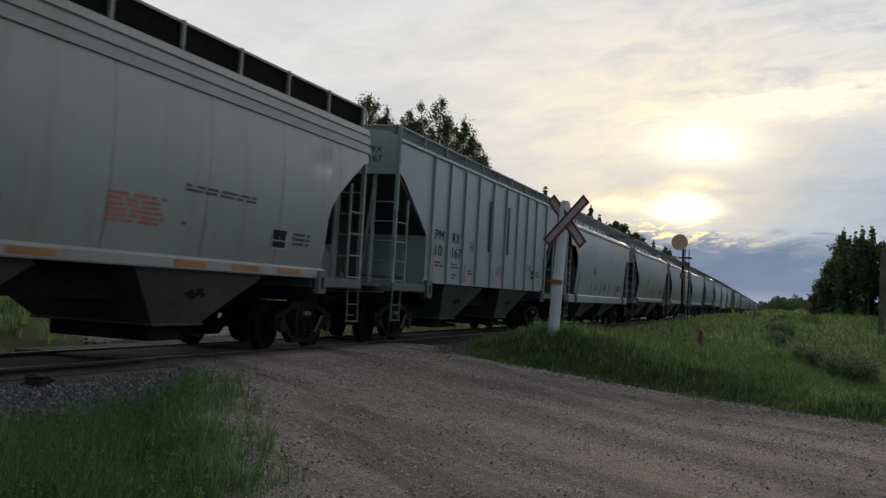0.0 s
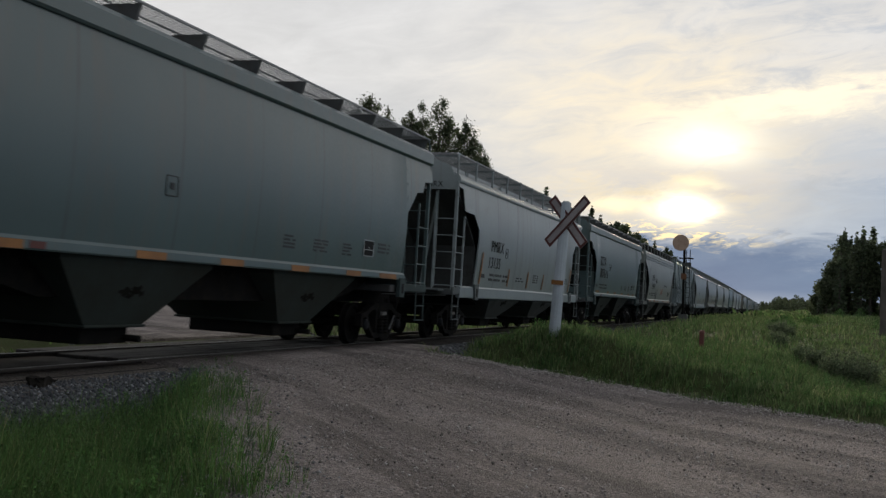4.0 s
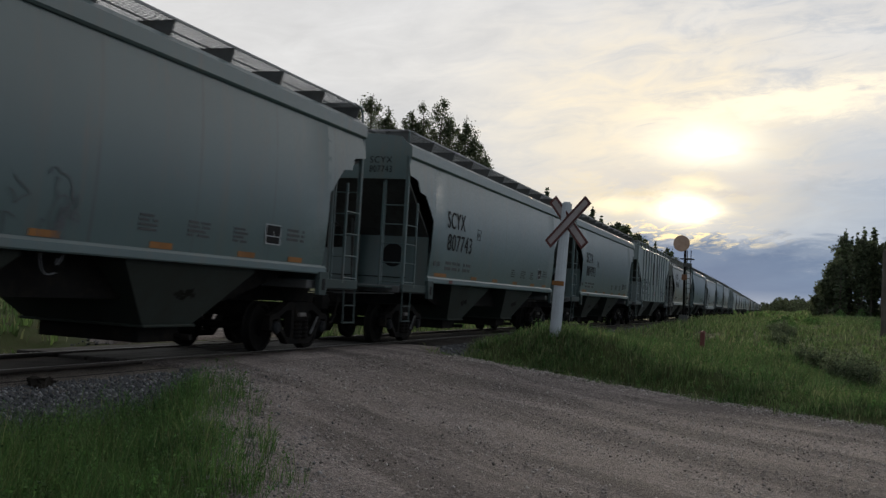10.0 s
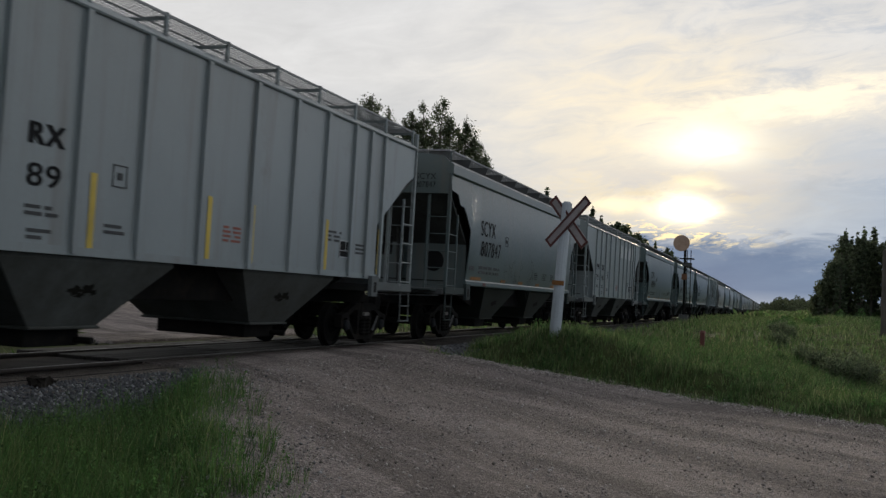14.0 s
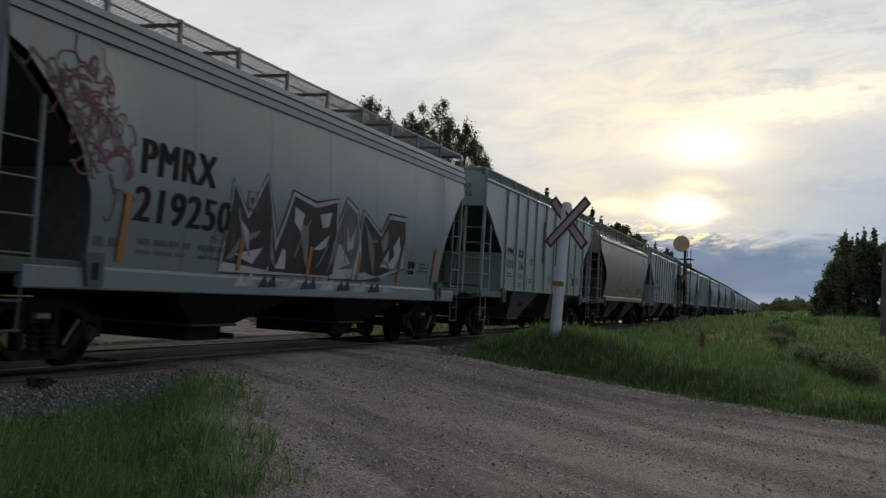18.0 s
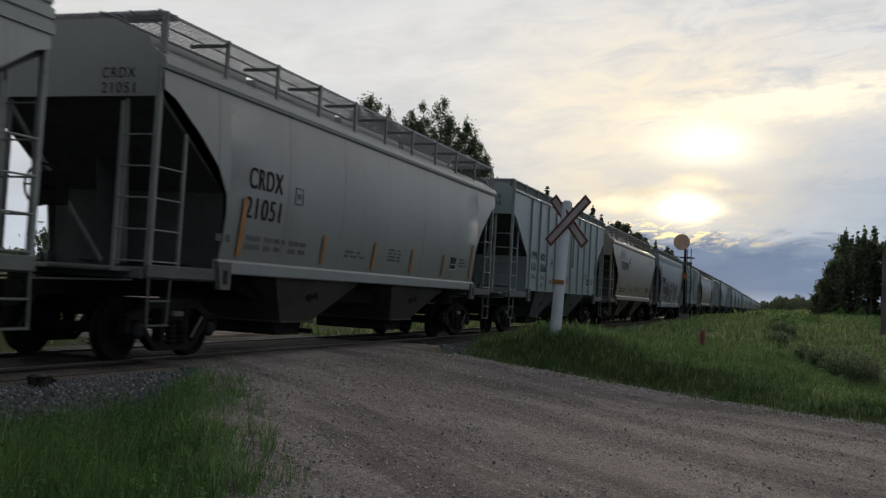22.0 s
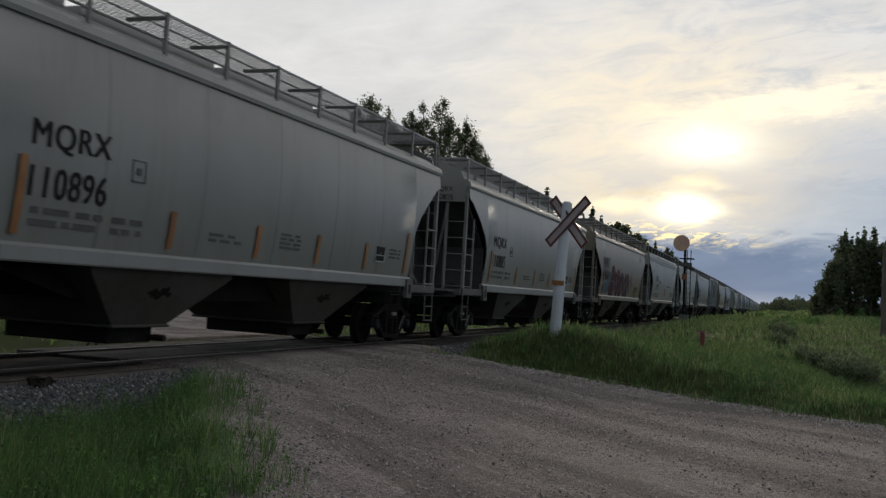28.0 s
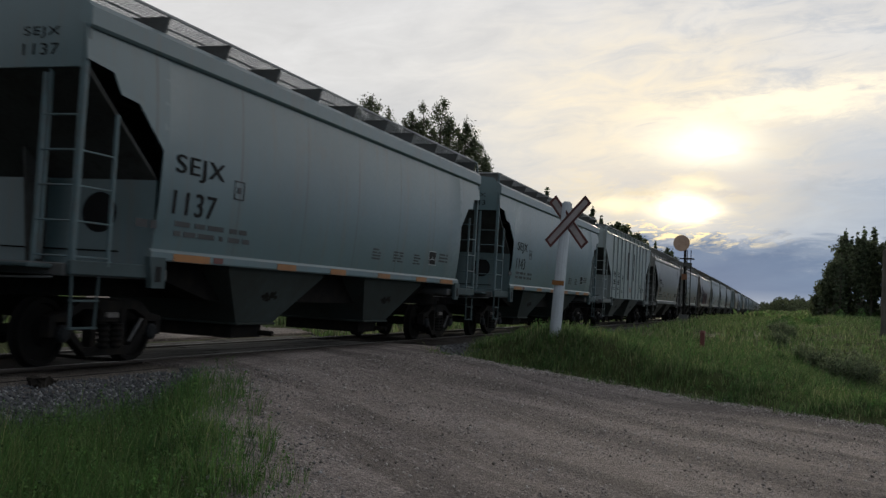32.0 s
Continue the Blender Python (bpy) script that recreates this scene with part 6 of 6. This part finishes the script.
# ---- spray paint on some wagons ----
INKS = {k: mat(k + "_spray", c, 0.75, vary=0.35, scale=4.0, shine=0.15) for k, c in (
    ("charcoal", (0.042, 0.044, 0.048)), ("chalk", (0.34, 0.36, 0.37)), ("ash", (0.115, 0.122, 0.130)), ("plum", (0.040, 0.020, 0.026)),
    ("pink", (0.20, 0.125, 0.145)), ("teal", (0.055, 0.105, 0.125)), ("scarlet", (0.150, 0.075, 0.080)), ("rusty", (0.095, 0.050, 0.032)), ("mist", (0.165, 0.175, 0.180)))}


def sprayed(car, pts, ink, bulge, lift):
    """A painted shape wrapped on the near side."""
    bm = B()
    f = bm.faces.new([bm.verts.new((x, 0, z)) for x, z in pts])
    bmesh.ops.triangulate(bm, faces=[f])
    bmesh.ops.subdivide_edges(bm, edges=bm.edges[:], cuts=2, use_grid_fill=True)
    for v in bm.verts:
        v.co.y = -(side_half(v.co.z, bulge) + lift)
    return part("spray_paint", bm, INKS[ink], car)


def grown(pts, by):
    """The outline moved outwards along its own normals."""
    turn = sum(a[0] * b[1] - b[0] * a[1] for a, b in zip(pts, pts[1:] + pts[:1]))
    sgn = 1 if turn > 0 else -1
    out = []
    for a, b, c in zip(pts[-1:] + pts[:-1], pts, pts[1:] + pts[:1]):
        n = Vector((0, 0))
        for p, q in ((a, b), (b, c)):
            d = Vector((q[1] - p[1], p[0] - q[0]))
            n += d.normalized() * sgn
        n = n.normalized() if n.length > 0.05 else n
        out.append((b[0] + n.x * by * 1.15, b[1] + n.y * by * 1.15))
    return out


def rounded_path(pts, n=3):
    """Corners cut twice to round an outline."""
    for _ in range(n - 1):
        out = []
        for (a, b), (c, d) in zip(pts, pts[1:] + pts[:1]):
            out += [(a * 0.75 + c * 0.25, b * 0.75 + d * 0.25), (a * 0.25 + c * 0.75, b * 0.25 + d * 0.75)]
        pts = out
    return pts


def scrawl(car, x, z, w, h, ink, bulge, strokes, seed, thick=0.03):
    """Loose curling strokes of a spray can."""
    rng = random.Random(seed)
    bm = B()
    for _ in range(strokes):
        px, pz = x + rng.uniform(0, w), z + rng.uniform(0, h)
        a, curl = rng.uniform(0, math.tau), rng.choice((-1, 1)) * rng.uniform(0.15, 0.7)
        for step in range(12):
            if step % 4 == 3:
                curl = rng.uniform(-0.8, 0.8)
                a += rng.choice((0.0, 1.6, -1.6, 2.4))
            a += curl + rng.uniform(-0.2, 0.2)
            qx, qz = px + math.cos(a) * 0.06, pz + math.sin(a) * 0.075
            nx, nz = -math.sin(a) * thick / 2, math.cos(a) * thick / 2
            quad = [(px - nx, pz - nz), (qx - nx, qz - nz), (qx + nx, qz + nz), (px + nx, pz + nz)]
            bm.faces.new([bm.verts.new((u, -(side_half(v, bulge) + 0.012), v)) for u, v in quad])
            px, pz = qx, qz
    return tagged(part("scrawl", bm, INKS[ink], car), kind="stuff")


def ribbon(car, pts, width, ink, bulge, lift):
    """A brushed stroke along a line on the near side."""
    pts = rounded_path(pts + pts[-2:0:-1], 3)[:4 * len(pts) - 4] if len(pts) > 2 else pts
    bm = B()
    pairs = []
    for k, (x, z) in enumerate(pts):
        a, b = pts[max(k - 1, 0)], pts[min(k + 1, len(pts) - 1)]
        d = math.hypot(b[0] - a[0], b[1] - a[1]) or 1
        nx, nz = -(b[1] - a[1]) / d * width / 2, (b[0] - a[0]) / d * width / 2
        pairs.append([bm.verts.new((u, -(side_half(v, bulge) + lift), v)) for u, v in ((x - nx, z - nz), (x + nx, z + nz))])
    for p, q in zip(pairs, pairs[1:]):
        bm.faces.new((p[0], q[0], q[1], p[1]))
    return part("paint_stroke", bm, INKS[ink], car)


def wagon_at(rear):
    return next(car for car, mid in TRAIN if abs(mid - rear - 9.6) < 1.6)


def paint_shards():
    car, g = wagon_at(-247.72), STYLES["curved_deep"]["bulge"]
    shards = (
        [(-3.32, 1.36), (-3.24, 2.58), (-2.68, 2.05), (-2.27, 2.78), (-2.05, 2.2), (-1.86, 1.85), (-1.62, 1.36)],
        [(-1.92, 1.36), (-1.72, 1.80), (-1.34, 2.62), (-0.52, 2.50), (0.30, 2.68), (0.26, 2.10), (0.06, 1.66), (0.5, 1.36)],
        [(0.42, 1.38), (0.36, 2.0), (0.72, 2.72), (0.86, 2.22), (1.22, 2.55), (1.42, 2.05), (1.30, 1.40)],
        [(1.40, 1.38), (1.45, 2.0), (1.55, 2.58), (2.48, 2.20), (2.82, 2.60), (3.2, 2.14), (3.72, 2.62), (3.95, 1.70), (2.6, 1.44)],
    )
    for k, pts in enumerate(shards):
        sprayed(car, grown(pts, 0.105), "charcoal", g, 0.006 + 0.0006 * k)
        sprayed(car, grown(pts, 0.070), "chalk", g, 0.009 + 0.0008 * k)
        sprayed(car, pts, "charcoal" if k != 2 else "ash", g, 0.014 + 0.0008 * k)
    slashes = (
        [(-3.22, 1.50), (-2.9, 1.85), (-2.35, 1.98), (-2.4, 1.90), (-2.85, 1.72), (-3.05, 1.5)],
        [(-3.0, 1.58), (-2.2, 1.72), (-2.45, 1.45)],
        [(-1.70, 1.42), (-1.55, 1.75), (-1.45, 1.72), (-1.35, 1.42)],
        [(-1.15, 2.2), (-0.75, 2.16), (-0.55, 1.4), (-0.85, 1.75)],
        [(-0.45, 1.80), (0.12, 2.10), (0.0, 1.86), (-0.2, 1.8)],
        [(0.45, 1.45), (0.50, 1.95), (0.62, 1.95), (1.15, 1.62)],
        [(1.6, 2.45), (2.2, 1.95), (2.35, 1.45), (2.0, 1.8)],
        [(2.6, 1.62), (2.95, 2.0), (3.0, 1.7), (3.6, 2.1), (3.5, 1.62)],
    )
    slashes += (
        [(-2.98, 2.10), (-2.72, 1.95), (-2.60, 1.62), (-2.92, 1.90)],
        [(-2.12, 2.40), (-1.90, 1.78), (-1.66, 1.38), (-1.95, 1.62)],
        [(-1.32, 2.45), (-0.95, 2.36), (-1.02, 2.05), (-1.28, 2.20)],
        [(-0.38, 2.40), (0.10, 2.48), (0.02, 2.22), (-0.22, 2.18)],
        [(0.22, 1.40), (0.30, 1.95), (0.42, 2.30), (0.44, 1.75)],
        [(0.80, 2.30), (0.98, 2.02), (1.20, 2.30), (1.16, 1.90), (0.92, 1.84)],
        [(1.36, 1.42), (1.44, 2.20), (1.56, 1.90), (1.62, 1.42)],
        [(2.46, 2.12), (2.78, 2.40), (2.84, 2.06), (2.66, 1.90)],
        [(3.15, 2.05), (3.42, 2.30), (3.55, 2.0), (3.30, 1.85)],
        [(3.62, 1.55), (3.78, 2.20), (3.90, 1.72)],
    )
    for k, pts in enumerate(slashes):
        sprayed(car, pts, "chalk" if k % 3 else "mist", g, 0.020 + 0.0002 * k)
    for pts in ([(-3.15, 2.45), (-2.95, 1.95), (-2.45, 1.45)], [(-1.15, 1.45), (-1.0, 1.95), (-0.6, 2.38)], [(-0.3, 1.42), (-0.1, 1.62), (0.15, 2.0)], [(0.62, 2.5), (0.68, 2.1), (1.0, 1.45)], [(1.75, 2.4), (1.95, 2.1), (2.4, 2.12)], [(2.5, 1.5), (2.75, 1.8), (3.3, 1.5), (3.6, 1.9)]):
        ribbon(car, pts, 0.05, "mist", g, 0.0235)

    for i in range(9):
        a = -3.0 + i * 0.72
        z = 1.10
        pts = [(a, z), (a + 0.22, z + 0.20), (a + 0.30, z + 0.06), (a + 0.52, z + 0.22), (a + 0.60, z + 0.02)]
        bm = B()
        y = -(side_half(1.36, g) + 0.060)
        slab(bm, pts, 1, y - 0.003, y)
        part("spray_paint", bm, INKS["charcoal" if i % 2 else "chalk"], car)
    scrawl(car, -7.2, 3.10, 1.0, 0.48, "scarlet", g, 17, 21, 0.022)
    scrawl(car, -6.75, 2.75, 0.8, 0.40, "scarlet", g, 14, 25, 0.022)
    scrawl(car, -6.3, 2.25, 0.55, 0.6, "scarlet", g, 14, 22, 0.022)
    scrawl(car, -3.6, 1.45, 0.7, 0.4, "ash", g, 8, 23, 0.02)


def paint_bubbles():
    """Four swollen letters in dark plum with pink rims over teal."""
    car, g = wagon_at(-355.0), STYLES["teardrop"]["bulge"]
    sprayed(car, [(-6.05, 2.05), (-6.05, 3.15), (-4.05, 3.15), (-4.15, 2.35), (-4.3, 2.05)], "mist", g, 0.003)
    for pts in ([(-6.0, 1.60), (-5.7, 2.02), (-4.7, 2.06), (-4.25, 2.50), (-3.75, 2.55), (-3.7, 1.55)], [(1.1, 1.5), (1.30, 2.35), (2.45, 1.86), (1.9, 1.5)], [(-1.2, 2.6), (-1.05, 2.9), (-0.95, 2.62)]):
        sprayed(car, rounded_path(pts), "teal", g, 0.009)
    fills = (
        [(-4.2, 1.95), (-3.75, 2.12), (-3.68, 2.62), (-3.45, 2.84), (-2.95, 2.78), (-2.62, 2.52), (-2.15, 2.50), (-2.35, 2.22), (-2.12, 2.05), (-2.2, 1.80), (-2.7, 1.45), (-3.6, 1.45), (-4.05, 1.62)],
        [(-2.25, 1.45), (-2.05, 2.15), (-2.3, 2.42), (-2.0, 2.70), (-1.55, 2.66), (-1.2, 2.45), (-1.4, 2.05), (-1.55, 1.45)],
        [(-1.45, 1.62), (-1.35, 2.20), (-0.95, 2.58), (-0.3, 2.58), (0.10, 2.22), (-0.05, 1.75), (-0.6, 1.44), (-1.2, 1.44)],
        [(0.05, 1.45), (0.15, 2.42), (0.50, 2.60), (0.95, 2.50), (1.35, 2.60), (1.75, 2.45), (1.95, 2.05), (1.65, 1.72), (1.55, 1.45)],
    )
    for k, pts in enumerate(fills):
        sprayed(car, grown(rounded_path(pts), 0.055), "pink", g, 0.011 + 0.0006 * k)
        sprayed(car, rounded_path(pts), "plum", g, 0.015 + 0.0006 * k)
    pinks = (
        [(-3.7, 2.10), (-3.0, 2.16), (-2.4, 2.02), (-2.05, 1.90)], [(-3.25, 2.80), (-2.95, 2.55), (-2.65, 2.46)], [(-2.7, 1.50), (-2.25, 1.85), (-2.15, 2.05)],
        [(-2.2, 2.45), (-2.3, 2.15), (-1.75, 1.95), (-2.05, 1.48)], [(-1.9, 2.62), (-1.55, 2.40), (-1.65, 2.05)],
        [(-0.95, 1.75), (-0.62, 2.18), (-0.42, 1.98), (-0.70, 1.72), (-0.95, 1.75)], [(-1.40, 2.15), (-1.25, 1.75), (-0.75, 1.50)],
        [(0.42, 1.48), (0.55, 2.10), (0.85, 2.16), (0.95, 1.50)], [(1.05, 2.42), (1.25, 2.05), (1.30, 1.60)], [(0.20, 2.35), (0.26, 1.85), (0.10, 1.50)],
    )
    for k, pts in enumerate(pinks):
        ribbon(car, pts, 0.075 if k % 3 else 0.055, "pink", g, 0.0205)
    for pts in ([(-3.0, 2.74), (-2.86, 2.55)], [(-2.02, 2.60), (-1.86, 2.42)], [(0.42, 2.50), (0.60, 2.36)], [(1.30, 2.52), (1.5, 2.30)], [(-1.55, 1.55), (-1.30, 1.50)], [(0.80, 1.50), (1.05, 1.48)], [(-0.9, 2.50), (-0.7, 2.42)]):
        ribbon(car, pts, 0.05, "chalk", g, 0.0220)
    sprayed(car, [(-0.98, 1.80), (-0.72, 2.05), (-0.6, 1.9), (-0.8, 1.72)], "teal", g, 0.0215)
    sprayed(car, [(0.5, 1.50), (0.6, 1.98), (0.78, 2.0), (0.82, 1.50)], "teal", g, 0.0190)
    scrawl(car, 2.0, 1.95, 0.9, 0.5, "rusty", g, 12, 31, 0.022)
    scrawl(car, 3.9, 1.65, 1.3, 0.5, "rusty", g, 13, 32, 0.02)


def paint_tags():
    for rear, style, spots in ((-141.2, "rounded", ((-2.6, 1.62, 1.6, 0.42), (-0.6, 1.62, 0.7, 0.35))), (-176.87, "rounded", ((-2.9, 1.62, 2.4, 0.5), (0.2, 1.62, 1.2, 0.35))), (0.64, "lined", ((-2.6, 1.65, 0.7, 0.3),))):
        for k, (x, z, w, h) in enumerate(spots):
            scrawl(wagon_at(rear), x, z, w, h, "charcoal" if style == "lined" else "ash", STYLES[style]["bulge"], 11, 40 + k, 0.035 if style == "lined" else 0.016)


paint_shards(), paint_bubbles(), paint_tags()



def motions():
    """The train rolls away along the track; every wheelset turns with it."""
    for car, mid in TRAIN:
        walk(car, [(t, on_track(mid + SPEED * t)) for t in range(0, 33, 2)])
    turns = {}
    for car, mid in TRAIN:
        for ob in car.children_recursive:
            if not ob.name.startswith("wheelset"):
                continue
            side = 1 if ob.location.x > 0 else -1
            if side not in turns:
                walk(ob, [(f / FPS, pose(side * AXLE, 0, WHEEL_R, 0, math.degrees(SPEED * f / FPS / WHEEL_R), 0)) for f in range(0, 32 * FPS + 1)])
                turns[side] = ob.animation_data
            else:
                keys = ob.animation_data_create()
                ob.rotation_mode = "QUATERNION"
                keys.action = turns[side].action
                keys.action_slot = turns[side].action_slot


motions()
